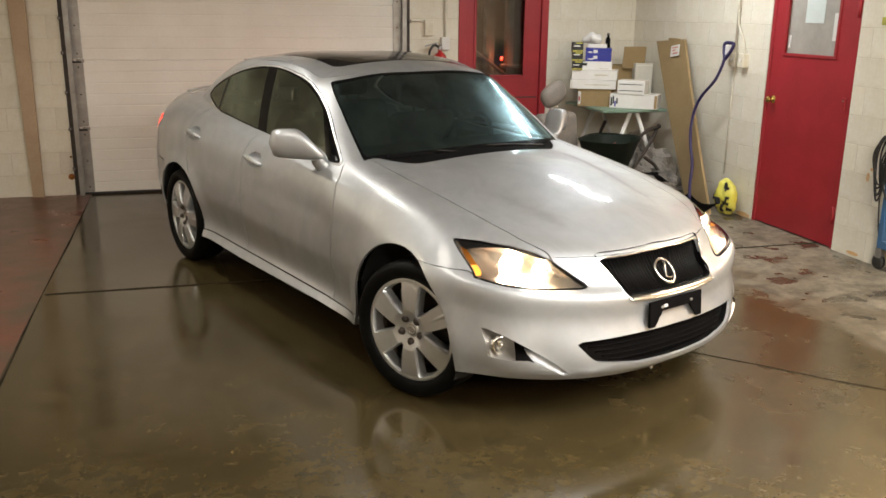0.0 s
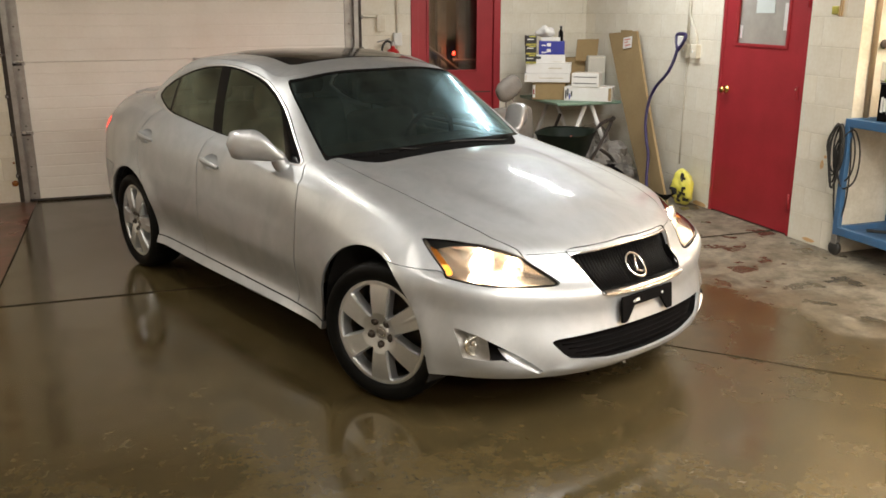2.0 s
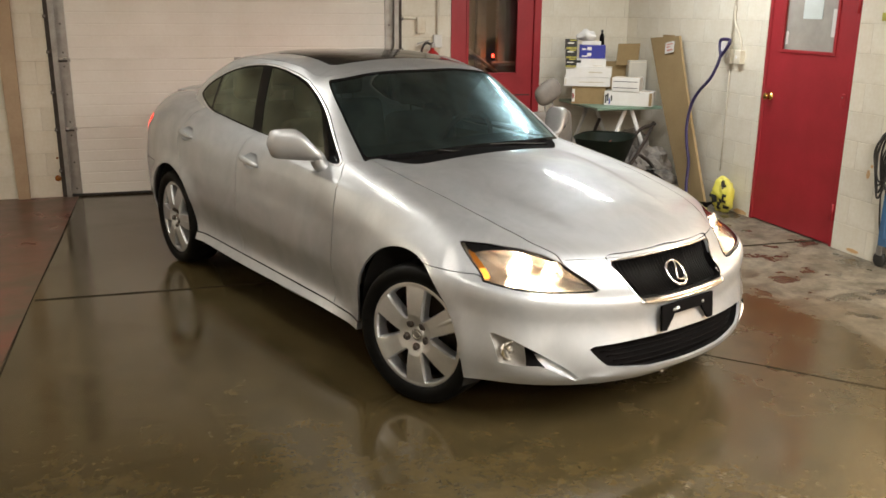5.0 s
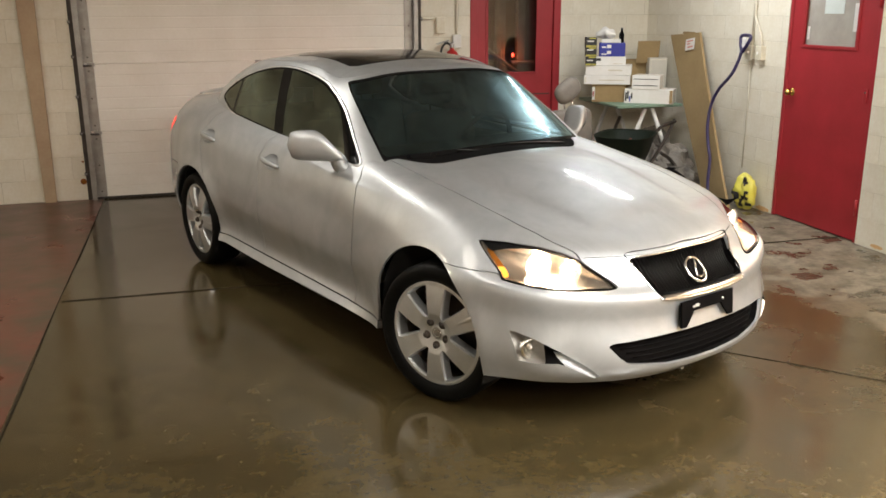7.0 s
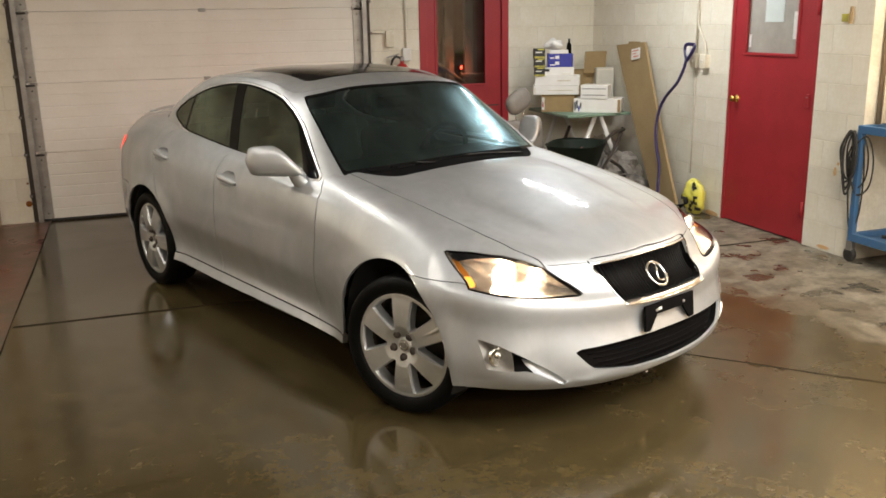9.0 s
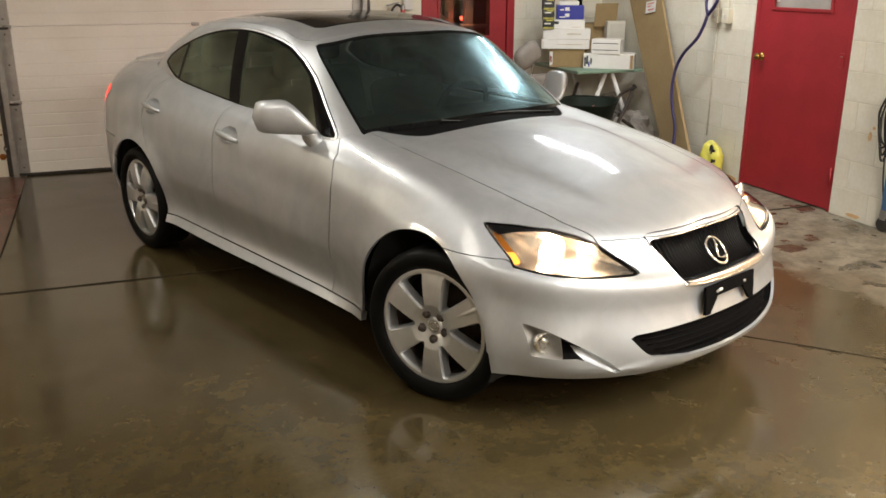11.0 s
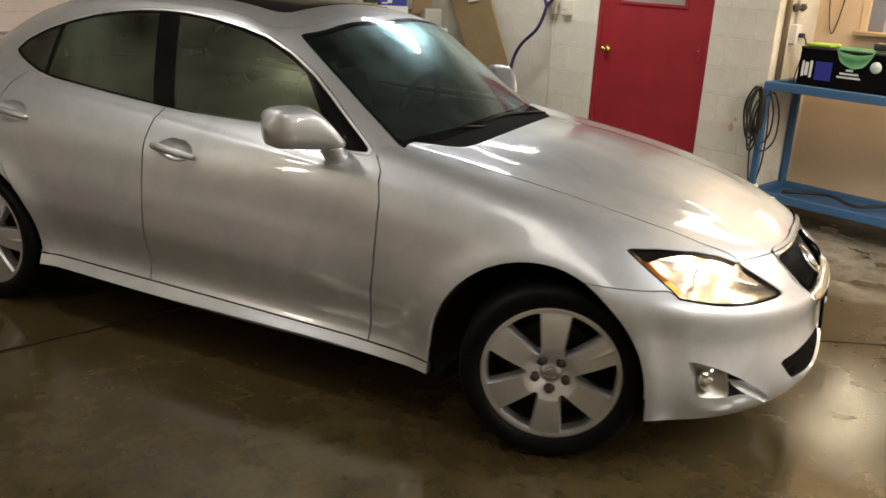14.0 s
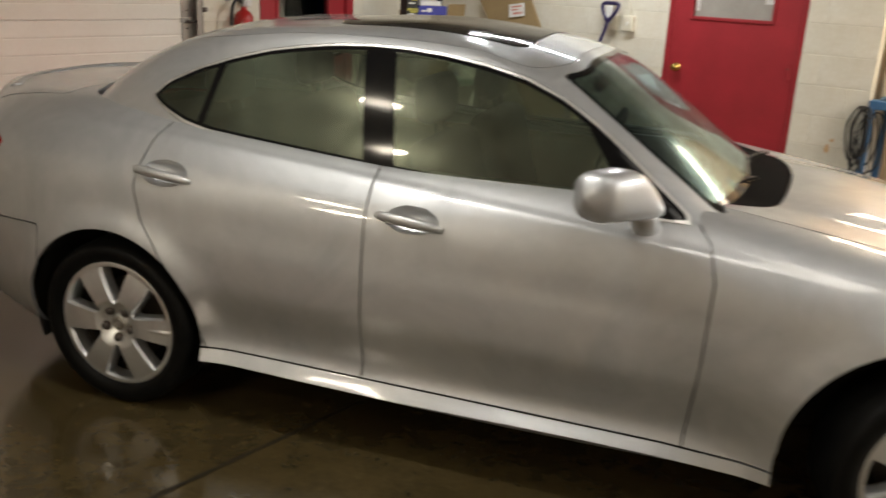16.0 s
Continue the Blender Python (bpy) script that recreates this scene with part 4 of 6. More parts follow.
for s in ("right", "left"):
    e = FDOOR[s]
    part("mirror", mirrored(mirror_form(), s), M_paint, e, "silver door mirror", smooth=True)
    foot = smooth_line([(-.875, -.74, .912), (-.878, -.775, .918), (-.884, -.805, .932), (-.888, -.82, .968)], 5)
    fb = add_tube(bmesh.new(), foot, [.034 + .004 * i / len(foot) for i in range(len(foot))], 16)
    for v in fb.verts:
        v.co.x = -.885 + (v.co.x + .885) * 1.25
    part("mirror_foot", mirrored(fb, s), M_paint, e, smooth=True)

# headlamps
lamp_fit = np.linalg.lstsq(np.c_[np.ones(len(lamp_skin[0])), lamp_skin[0][:, 1], lamp_skin[0][:, 2], lamp_skin[0][:, 1] ** 2, lamp_skin[0][:, 1] * lamp_skin[0][:, 2]], lamp_skin[0][:, 0], rcond=None)[0]


def lamp_x(w, z):
    return float(np.dot(lamp_fit, [1, w, z, w * w, w * z]))


for s in ("right", "left"):
    lens = skin("headlamp", lamp_skin, M_lens, CAR, s, "lit headlamp behind a clear lens", 0)
    lens.visible_shadow = False
    V, F = lamp_skin
    back = V.copy()
    inner = np.clip(lamp_f(V) / .035, 0, 1)
    back[:, 0] -= .012 + .055 * inner
    back[:, 1] -= .01 + .045 * inner
    skin("housing", (back, F), M_housing, lens, s, "smoked lamp housing", 0)
    rim = clip(lamp_skin, lambda A: .0011 - lamp_f(A))
    skin("lamp_seal", rim, M_black, lens, s, "", .02, push=.001)
    sg = -1 if s == "right" else 1
    for w, z, r, strong in ((.655, .684, .046, True), (.555, .664, .040, False)):
        x = lamp_x(w, z)
        aim = Vector((1, sg * .25, -.02)).normalized()
        turn = aim.to_track_quat("Y", "Z").to_matrix().to_4x4()
        place = Matrix.Translation((x - .052, sg * (w - .018), z)) @ turn
        bowl_form = [(.0005, .004), (r * .22, .002), (r * .4, -.006), (r * .6, -.008), (r * .85, .0), (r * 1.1, .014), (r * 1.25, .026), (r * 1.28, .02)]
        part("reflector", lathe(bowl_form, 36), M_lamp if strong else M_bulb, lens, "glowing lamp bowl", True, place)
    amber = clip(lamp_skin, inside([(.262, .741), (.271, .745), (.345, .698), (.414, .653), (.394, .647)], X, Z))
    lit, unlit = split(amber, lambda A: .683 - A[:, Z], 0.0)
    bez = clip(lamp_skin, inside([(.190, .785), (.30, .785), (.44, .752), (.43, .738), (.38, .745), (.320, .742), (.285, .732)], X, Z))
    vb = bez[0].copy()
    vb[:, 0] -= .010
    vb[:, 1] -= .009
    skin("bezel", (vb, bez[1]), M_gloss, lens, s, "smoked black bezel", 0)
    for piece, stuff, words in ((lit, M_marker, "lit amber side marker"), (unlit, M_amber, "amber reflector strip")):
        va = piece[0].copy()
        va[:, 0] -= .014
        va[:, 1] -= .012
        skin("marker_lamp", (va, piece[1]), stuff, lens, s, words, 0)

for sg in (-1, 1):
    sp = bpy.data.lights.new("headlamp_beam", "SPOT")
    sp.energy, sp.spot_size, sp.spot_blend, sp.color, sp.shadow_soft_size = 215, radians(100), 0.6, (1.0, 0.80, 0.56), 0.04
    ob = new("headlamp_beam", sp)
    ob.parent = CAR
    ob.matrix_basis = look((lamp_x(.60, .688) - .02, sg * .60, .688), (3.5, sg * .75, .30))

# grille
gv = grille_skin[0]
g_fit = np.linalg.lstsq(np.c_[np.ones(len(gv)), gv[:, 1] ** 2, gv[:, 2], gv[:, 2] ** 2, gv[:, 1] ** 4], gv[:, 0], rcond=None)[0]


def grille_x(w, z):
    return float(np.dot(g_fit, [1, w * w, z, z * z, w ** 4]))


gback = gv.copy()
gback[:, 0] -= .04
GR = skin("grille", (gback, grille_skin[1]), M_black, CAR, "both", "black grille with upright slats in a bright frame", -.034)
for i in range(-16, 17):
    y = i * .0185
    top, bot = .702, .566 if abs(y) < .27 else .57 + (abs(y) - .27) * 3.0
    if abs(y) > .30 or top - bot < .02:
        continue
    part("slat", tube([(grille_x(abs(y), z) - .028, y * (1 - .12 * (.7 - z) / .15), z) for z in (bot, (bot + top) / 2, top)], .0034, 6), M_slat, GR, smooth=True)
frame_line = smooth_line([(-.32, .704, 0), (-.16, .7075, 0), (0, .709, 0), (.16, .7075, 0), (.32, .704, 0), (.300, .648, 0), (.271, .568, 0), (.258, .553, 0), (.13, .547, 0), (0, .545, 0), (-.13, .547, 0), (-.258, .553, 0), (-.271, .568, 0), (-.300, .648, 0)], 5, True)
fr = [Vector((grille_x(abs(p.x), p.y) + .001, p.x, p.y)) for p in frame_line]
part("grille_frame", add_tube(bmesh.new(), fr + fr[:1], .0036, 8, False), M_chrome, GR, "bright chrome grille frame", smooth=True)
# the broad ledge under the slats, sloping inwards
ledge = bmesh.new()
rows = []
for k in range(-12, 13):
    y = .256 * k / 12
    z0 = .549 + .004 * (k / 12) ** 2
    rows.append([ledge.verts.new((grille_x(abs(y), z0) + dx, y * f, z0 + dz)) for dx, dz, f in ((.001, -.004, 1), (.004, .002, 1), (-.002, .010, 1.0), (-.034, .020, 1.03), (-.036, .0, 1.03))])
for p, q in zip(rows, rows[1:]):
    for k in range(4):
        ledge.faces.new((p[k], q[k], q[k + 1], p[k + 1]))
bmesh.ops.recalc_face_normals(ledge, faces=ledge.faces)
part("grille_ledge", ledge, M_chrome, GR, "broad bright ledge under the slats", smooth=True)
ring = [Vector((grille_x(0, .628 + .045 * math.sin(a)) + .006, .051 * math.cos(a) - .005, .625 + .043 * math.sin(a))) for a in [2 * math.pi * k / 40 for k in range(41)]]
part("emblem_ring", add_tube(bmesh.new(), ring, .0062, 8, False), M_chrome, GR, "oval chrome ring emblem", smooth=True)
arm = [(grille_x(0, z) + .008, y, z) for y, z in ((.014, .661), (-.002, .631), (-.019, .604), (.001, .599), (.026, .602))]
part("emblem_mark", tube(arm, .0058, 8), M_chrome, GR, "", True)

# lower intake with cross slats
lv = lower_skin[0].copy()
lv[:, 0] -= .042
LG = skin("lower_grille", (lv, lower_skin[1]), M_black, CAR, "both", "black lower air intake with cross slats", -.036)
l_fit = np.linalg.lstsq(np.c_[np.ones(len(lv)), lv[:, 1] ** 2, lv[:, 2], lv[:, 1] ** 4], lower_skin[0][:, 0] - .060, rcond=None)[0]
for i in range(5):
    z = .300 + i * .021
    half = min(.455, .36 + (z - .300) * 1.3)
    part("slat", tube([(float(np.dot(l_fit, [1, y * y, z, y ** 4])) + .03, y, z) for y in [half * k / 8 for k in range(-8, 9)]], .003, 6), M_black, LG, smooth=True)

# fog lamps in their pockets
for s in ("right", "left"):
    sg = -1 if s == "right" else 1
    fv = fog_skin[0].copy()
    fin = np.clip(fog_f(fv) / .022, 0, 1)
    fv[:, 0] -= .05 * fin
    fv[:, 1] -= .03 * fin
    groove, hollow = split((fv, fog_skin[1]), lambda A: .668 - A[:, WD], 0.0)
    wedge = clip(hollow, lambda A: .738 - A[:, WD])
    pocket = skin("fog_lamp_pocket", wedge, M_black, CAR, s, "black fog lamp pocket", 0)
    skin("groove", groove, M_paint, pocket, s, "silver groove running down to the chin", 0)
    outer = clip(fog_skin, lambda A: A[:, WD] - .728)
    cover = outer[0].copy()
    cover[:, 0] -= .006
    lens = skin("fog_lamp", (cover, outer[1]), M_lens, pocket, s, "clear fog lamp lens", 0)
    lens.visible_shadow = False
    dish = outer[0].copy()
    inward = np.clip(np.minimum(fog_f(dish), dish[:, WD] - .728) / .03, 0, 1)
    dish[:, 0] -= .002 + .034 * inward
    dish[:, 1] -= .010 * inward
    skin("bezel", (dish, outer[1]), M_steel, pocket, s, "bright fog lamp bezel", 0)
    fx = float(np.interp(.757, np.sort(fog_skin[0][:, WD]), fog_skin[0][np.argsort(fog_skin[0][:, WD]), 0]))
    place = Matrix.Translation((fx - .022, sg * .754, .381)) @ Vector((1, sg * .35, -.05)).normalized().to_track_quat("Y", "Z").to_matrix().to_4x4()
    part("reflector", lathe([(.0005, .012), (.010, .010), (.014, -.004), (.030, -.002), (.041, .010), (.043, .007), (.043, -.02)], 28), M_reflector, pocket, "", True, place)

# number plate bracket
BR = part("plate_bracket", box((0, 0, .028), (.012, .34, .050), .004), M_black, CAR, "empty black number plate bracket", m=pose(.803, -.012, .478, 0, -4, 0))
for sg in (-1, 1):
    part("bracket_arm", prism([(sg * .169, .004), (sg * .169, -.064), (sg * .138, -.066), (sg * .098, -.014), (sg * .088, .004)], .012, Matrix.Translation((-.006, 0, .006)) @ Matrix(((0, 0, 1, 0), (1, 0, 0, 0), (0, 1, 0, 0), (0, 0, 0, 1)))), M_black, BR)
    part("screw", lathe([(.0005, .003), (.006, .002), (.007, -.004)], 12), M_steel, BR, "", True, pose(.008, sg * .095, .022, 0, 0, -90))
part("clip", box((.008, -.075, .026), (.006, .022, .012), .002), M_white, BR)
part("tow_strap", box((.70, .02, .185), (.008, .012, .05), .002, Matrix.Rotation(.2, 4, "X")), M_white, CAR, "pale strap hanging under the bumper")


# wheels
def wheel(x, side, steer, parent):
    sg = -1 if side == "right" else 1
    w = new("wheel")
    w.parent = parent
    w.empty_display_size = .1
    turn = steer if side == "right" else steer + 180
    w.matrix_basis = pose(x, sg * (.779 if x == 0 else .790), .317, 0, 0, turn)
    return w


def rim_face():
    """The spoked face as a polar grid, the openings cut out of it."""
    nr, na, out = 40, 216, []
    R = .2405
    for i in range(nr + 1):
        for j in range(na):
            r, a = .034 + (R - .034) * i / nr, 2 * math.pi * j / na
            out.append((r * math.cos(a), 0.0, r * math.sin(a), r, (a + math.pi / 2) % (math.pi / 3)))
    V = np.array(out)
    F = [(i * na + j, i * na + (j + 1) % na, (i + 1) * na + (j + 1) % na, (i + 1) * na + j) for i in range(nr) for j in range(na)]
    r = V[:, 3]
    da = np.minimum(V[:, 4], math.pi / 3 - V[:, 4])
    d = r * np.sin(da)
    h = .036 + .012 * (r - .1) / .1
    edge = np.clip(d / h, 0, 1)
    # outward is -y: dished middle, crowned spokes, raised lip
    y = -.105 + .030 * np.clip((.095 - r) / .06, 0, 1) ** 1.2 + .010 * np.clip((r - .12) / .1, 0, 1) ** 2 * (edge > 0)
    y = np.where(r > .226, -.092 - .004 * np.sin((r - .226) / .0145 * math.pi), y)
    V[:, 1] = y

    def hole(A):
        rr = np.hypot(A[:, 0], A[:, 2])
        ang = (np.arctan2(A[:, 2], A[:, 0]) + math.pi / 2) % (math.pi / 3)
        dd = rr * np.sin(np.minimum(ang, math.pi / 3 - ang)) - (.036 + .012 * (rr - .1) / .1)
        a, b, c = dd, rr - .082, .222 - rr
        k = .0035
        inner = np.minimum(np.minimum(a, b), c)
        soft = -k * np.log(np.exp(-a / k) + np.exp(-b / k) + np.exp(-c / k)) + k * .35
        return -np.minimum(inner + .004, soft)

    return clip((V, F), hole), hole


RIM, rim_hole = rim_face()


def rim_mesh():
    V, F = RIM
    bm = bmesh.new()
    vs = [bm.verts.new(p[:3]) for p in V]
    for f in F:
        if len(set(f)) > 2:
            bm.faces.new([vs[i] for i in f])
    bm.normal_update()
    if sum(f.normal.y for f in bm.faces) > 0:
        bmesh.ops.reverse_faces(bm, faces=bm.faces)
    rimz = [e for e in bm.edges if e.is_boundary and 0.05 < math.hypot(e.verts[0].co.x, e.verts[0].co.z) < .23]
    for e in rimz:
        e.smooth = False
    # a bright chamfer leaning into each opening, then the deep side of the spoke
    for inward, deep in ((.0055, .012), (.0, .042)):
        r = bmesh.ops.extrude_edge_only(bm, edges=rimz)
        rimz = [g for g in r["geom"] if isinstance(g, bmesh.types.BMEdge)]
        for e in rimz:
            e.smooth = False
        for v in [g for g in r["geom"] if isinstance(g, bmesh.types.BMVert)]:
            q = np.array([[v.co.x + dx, 0, v.co.z + dz] for dx, dz in ((.002, 0), (-.002, 0), (0, .002), (0, -.002))])
            f = rim_hole(q)
            g = Vector((f[1] - f[0], 0, f[3] - f[2]))
            if g.length > 1e-9:
                v.co += g.normalized() * inward
            v.co.y += deep
    return bm


rim_data = None
for x, side in ((0, "right"), (0, "left"), (-W, "right"), (-W, "left")):
    wh = wheel(x, side, STEER if x == 0 else 0, CAR)
    tyre = [(.236, -.085), (.242, -.100), (.262, -.110), (.285, -.113), (.302, -.106), (.312, -.090), (.3165, -.07), (.317, 0), (.3165, .07), (.312, .09), (.30, .106), (.27, .11), (.236, .09), (.236, -.085)]
    part("tyre", lathe(tyre, 72), M_tyre, wh, "black rubber tyre", True)
    if rim_data is None:
        rim_ob = part("rim", rim_mesh(), M_rim, wh, "silver six-spoke alloy rim", True)
        rim_data = rim_ob.data
    else:
        rim_ob = new("rim", rim_data)
        rim_ob.parent = wh
        rim_ob["label"] = "silver six-spoke alloy rim"
    if x < 0:
        rim_ob.matrix_basis = pose(0, 0, 0, 0, 30, 0)
    part("barrel", lathe([(.2405, -.088), (.236, -.08), (.230, -.06), (.226, -.02)], 64), M_rim, wh, "", True)
    part("barrel", lathe([(.226, -.02), (.218, -.01), (.215, .0), (.215, .08)], 64), M_disc, wh, "dark inner barrel", True)
    part("brake_disc", lathe([(.06, .0), (.155, .0), (.155, .02), (.06, .02), (.03, .02), (.03, -.055), (.06, -.05), (.06, 0)], 48), M_disc, wh, "", True)
    part("back_plate", lathe([(.0005, .05), (.214, .05)], 32), M_under, wh)
    part("hub_cap", lathe([(.0005, -.086), (.02, -.0855), (.031, -.083), (.036, -.076), (.037, -.066)], 32), M_rim, wh, "round centre cap", True)
    badge = [Vector((.021 * math.cos(a), -.0868, .017 * math.sin(a))) for a in [2 * math.pi * k / 24 for k in range(25)]]
    part("cap_badge", add_tube(bmesh.new(), badge, .0028, 6, False), M_chrome, wh, "small bright oval badge", True)
    part("cap_disc", lathe([(.0005, -.0874), (.024, -.0868), (.027, -.085)], 24), M_steel, wh, "", True)
    for k in range(5):
        a = -math.pi / 2 + 2 * math.pi * k / 5
        p = (.0575 * math.cos(a), .0575 * math.sin(a))
        # dark disc in place of the shaded recess round each nut
        part("lug_pocket_shade", lathe([(.0005, -.0915), (.0185, -.0915), (.020, -.084)], 16), M_disc, wh, "", True, pose(p[0], 0, p[1]))
        part("lug_nut", lathe([(.0005, -.103), (.008, -.103), (.0125, -.099), (.0135, -.07)], 12), M_dark, wh, "", True, pose(p[0], 0, p[1]))

for cx, cz, r in (ARCH_F, ARCH_R):
    for s in ("right", "left"):
        bm = bmesh.new()
        rows = []
        for k in range(25):
            a = -.35 + (math.pi + .7) * k / 24
            rows.append([bm.verts.new((cx + (r + .012) * math.cos(a), y, cz + (r + .012) * math.sin(a))) for y in (-.852, -.80, -.45)] + [bm.verts.new((cx + .02 * math.cos(a), -.44, cz + .02 * math.sin(a)))])
        for a, b in zip(rows, rows[1:]):
            for k in range(3):
                bm.faces.new((a[k], a[k + 1], b[k + 1], b[k]))
        part("arch_liner", mirrored(bm, s), M_under, CAR, "black wheel arch liner", True)

# floor pan and inner shell
pan = [(.62, .28), (.52, .52), (.42, .66), (.40, .44), (-.46, .44), (-.48, .80), (-2.34, .80), (-2.36, .44), (-3.12, .44), (-3.14, .70), (-3.5, .55), (-3.58, .2)]
part("underbody", prism([(x, y) for x, y in pan] + [(x, -y) for x, y in pan[::-1]], .10, Matrix.Translation((0, 0, .215))), M_under, CAR)
part("engine_block", box((-.10, 0, .53), (.80, .86, .46), .06), M_under, CAR)
part("bulkhead", box((-.62, 0, .62), (.06, 1.40, .60), .02), M_under, CAR)
part("boot_floor", box((-2.95, 0, .66), (.85, 1.0, .66), .05), M_under, CAR)
for s in ("right", "left"):
    part("door_card", mirrored(box((-1.55, -.70, .62), (1.7, .10, .60), .03), s), M_beige, CAR, "pale inner door trim")

# cabin
part("dashboard", box((-.93, 0, .86), (.42, 1.32, .22), .07, segs=4), M_black, CAR, "black dashboard")
part("headliner", box((-1.85, 0, 1.335), (.85, .95, .02), .008), M_beige, CAR)
part("parcel_shelf", box((-2.80, 0, 1.0), (.42, 1.15, .05), .015), M_seat, CAR)
sw = [(-1.16 + .05 * math.sin(a), .37 + .18 * math.cos(a), .93 + .17 * math.sin(a)) for a in [2 * math.pi * k / 32 for k in range(33)]]
WH = part("steering_wheel", add_tube(bmesh.new(), sw, .015, 8, False), M_black, CAR, "dark steering wheel", True)
part("spoke", box((-1.145, .37, .93), (.03, .32, .05), .012), M_black, WH)
part("column", tube([(-1.13, .37, .92), (-.95, .37, .84)], .03), M_black, WH)


def seat(x, y, width, rows):
    st = new("seat")
    st.parent = CAR
    st.matrix_basis = pose(x, y, 0)
    part("cushion", box((.20, 0, .50), (.52, width, .17), .06, segs=4), M_seat, st, smooth=True)
    part("backrest", box((-.06, 0, .80), (.16, width * .96, .56), .065, Matrix.Translation((-.06, 0, .55)) @ Matrix.Rotation(radians(-14), 4, "Y") @ Matrix.Translation((.06, 0, -.55)), segs=4), M_seat, st, smooth=True)
    for hy in rows:
        part("headrest", box((-.215, hy, 1.185), (.10, .27, .17), .045, segs=4), M_seat, st, "padded headrest", smooth=True)
        for d in (-.05, .05):
            part("headrest_post", tube([(-.19, hy + d, 1.05), (-.21, hy + d, 1.13)], .006, 8), M_chrome, st)


seat(-1.48, .37, .52, (0,))
seat(-1.48, -.37, .52, (0,))
seat(-2.33, 0, 1.30, (-.36, .36))
part("rear_mirror", box((-1.16, 0, 1.255), (.03, .24, .065), .015), M_black, CAR, "inside mirror")

# wipers, on the cowl
for y0, y1, x0, x1 in ((.42, -.20, -.50, -.585), (-.12, -.56, -.515, -.655)):
    line = smooth_line([(x0 - .02, y0, .978), ((x0 + x1) / 2 - .04, (y0 + y1) / 2, .994), (x1 - .01, y1, .984 if y1 > -.4 else .962)], 6)
    wp = part("wiper", add_tube(bmesh.new(), line, .0045, 8), M_black, CAR, "black wiper arm and blade", True)
    part("blade", add_tube(bmesh.new(), [p + Vector((-.020, 0, .003)) for p in line], .004, 6), M_rubber, wp)

# tail lamps and boot spoiler
for s in ("right", "left"):
    tl = skin("tail_lamp", tail_skin, M_red_lens, CAR, s, "red tail lamp", .01)
    glowing = clip(tail_skin, lambda A: np.minimum(tail_f(A) - .02, .60 - A[:, WD] + .2))
    skin("tail_light", glowing, M_tail, tl, s, "lit red strip", 0, push=.002)
for sg in (-1, 1):
    lamp = bpy.data.lights.new("tail_glow", "AREA")
    lamp.size, lamp.energy, lamp.color = .09, 0.25, (1.0, .10, .05)
    ob = new("tail_glow", lamp)
    ob.parent = CAR
    ob.matrix_basis = look((-3.76, sg * .60, .90), (-5, sg * .85, .95))
sp = smooth_line([(-3.44, -.52, 1.085), (-3.52, -.38, 1.108), (-3.56, -.2, 1.12), (-3.57, 0, 1.122), (-3.56, .2, 1.12), (-3.52, .38, 1.108), (-3.44, .52, 1.085)], 5)
bm = add_tube(bmesh.new(), sp, .026, 12)
for v in bm.verts:
    v.co.z = 1.102 + (v.co.z - 1.102) * .5
part("spoiler", bm, M_paint, CAR, "silver boot lip spoiler", True)

# ---- doors and fittings of the room ----
def frame_solid(x0, x1, z0, z1, t, depth, bevel=.004):
    """A rectangular frame standing in x, z, with y as its depth."""
    bm = bmesh.new()
    for lo, hi in (((x0, 0, z0), (x0 + t, depth, z1)), ((x1 - t, 0, z0), (x1, depth, z1)), ((x0 + t, 0, z1 - t), (x1 - t, depth, z1))):
        add_box(bm, [(a + b) / 2 for a, b in zip(lo, hi)], [abs(b - a) for a, b in zip(lo, hi)], bevel)
    return bm


# sectional garage door
door_1 = empty("door_1", pose(0, YB + .012, 0), "closed white sectional garage door with ribbed panels", "garage door", kind="structure")
PH = .61


def ribbed(x0, x1, h):
    prof, n = [(-.0, .001)], 6
    for i in range(n):
        a, b = h * i / n, h * (i + 1) / n
        prof += [(-.004, a + .008), (-.004, b - .008), (-.0008, b - .003)] if i < n - 1 else [(-.004, a + .008), (-.004, h - .006), (0, h - .001)]
    prof = prof + [(.04, h - .001), (.04, .001)]
    bm = bmesh.new()
    a = [bm.verts.new((x0, y, z)) for y, z in prof]
    b = [bm.verts.new((x1, y, z)) for y, z in prof]
    for i in range(len(prof)):
        j = (i + 1) % len(prof)
        bm.faces.new((a[i], a[j], b[j], b[i]))
    bm.faces.new(a[::-1])
    bm.faces.new(b)
    bmesh.ops.recalc_face_normals(bm, faces=bm.faces)
    return bm


for i in range(4):
    pn = part("panel", ribbed(GX0 + .06, GX1 - .06, PH), M_gdoor, door_1, m=pose(0, 0, i * PH + .012))
    for x in (GX0 + .10, GX1 - .10):
        part("end_stile", box((x, -.006, PH / 2), (.085, .012, PH - .03), .002), M_steel, pn, "grey steel end stile")
        for z in (.06, PH / 2, PH - .06):
            part("bolt", lathe([(.0005, -.016), (.006, -.015), (.008, -.011)], 10), M_dark, pn, "", True, pose(x, 0, z))
    if i:
        for x in (GX0 + .12, -1.15, GX1 - .12):
            part("hinge", box((x, -.010, i * PH + .008), (.065, .014, .030), .005), M_steel, door_1, "steel hinge")
part("weather_strip", box(((GX0 + GX1) / 2, .0, .012), (GX1 - GX0 - .1, .05, .022), .006), M_rubber, door_1, "black rubber bottom seal")
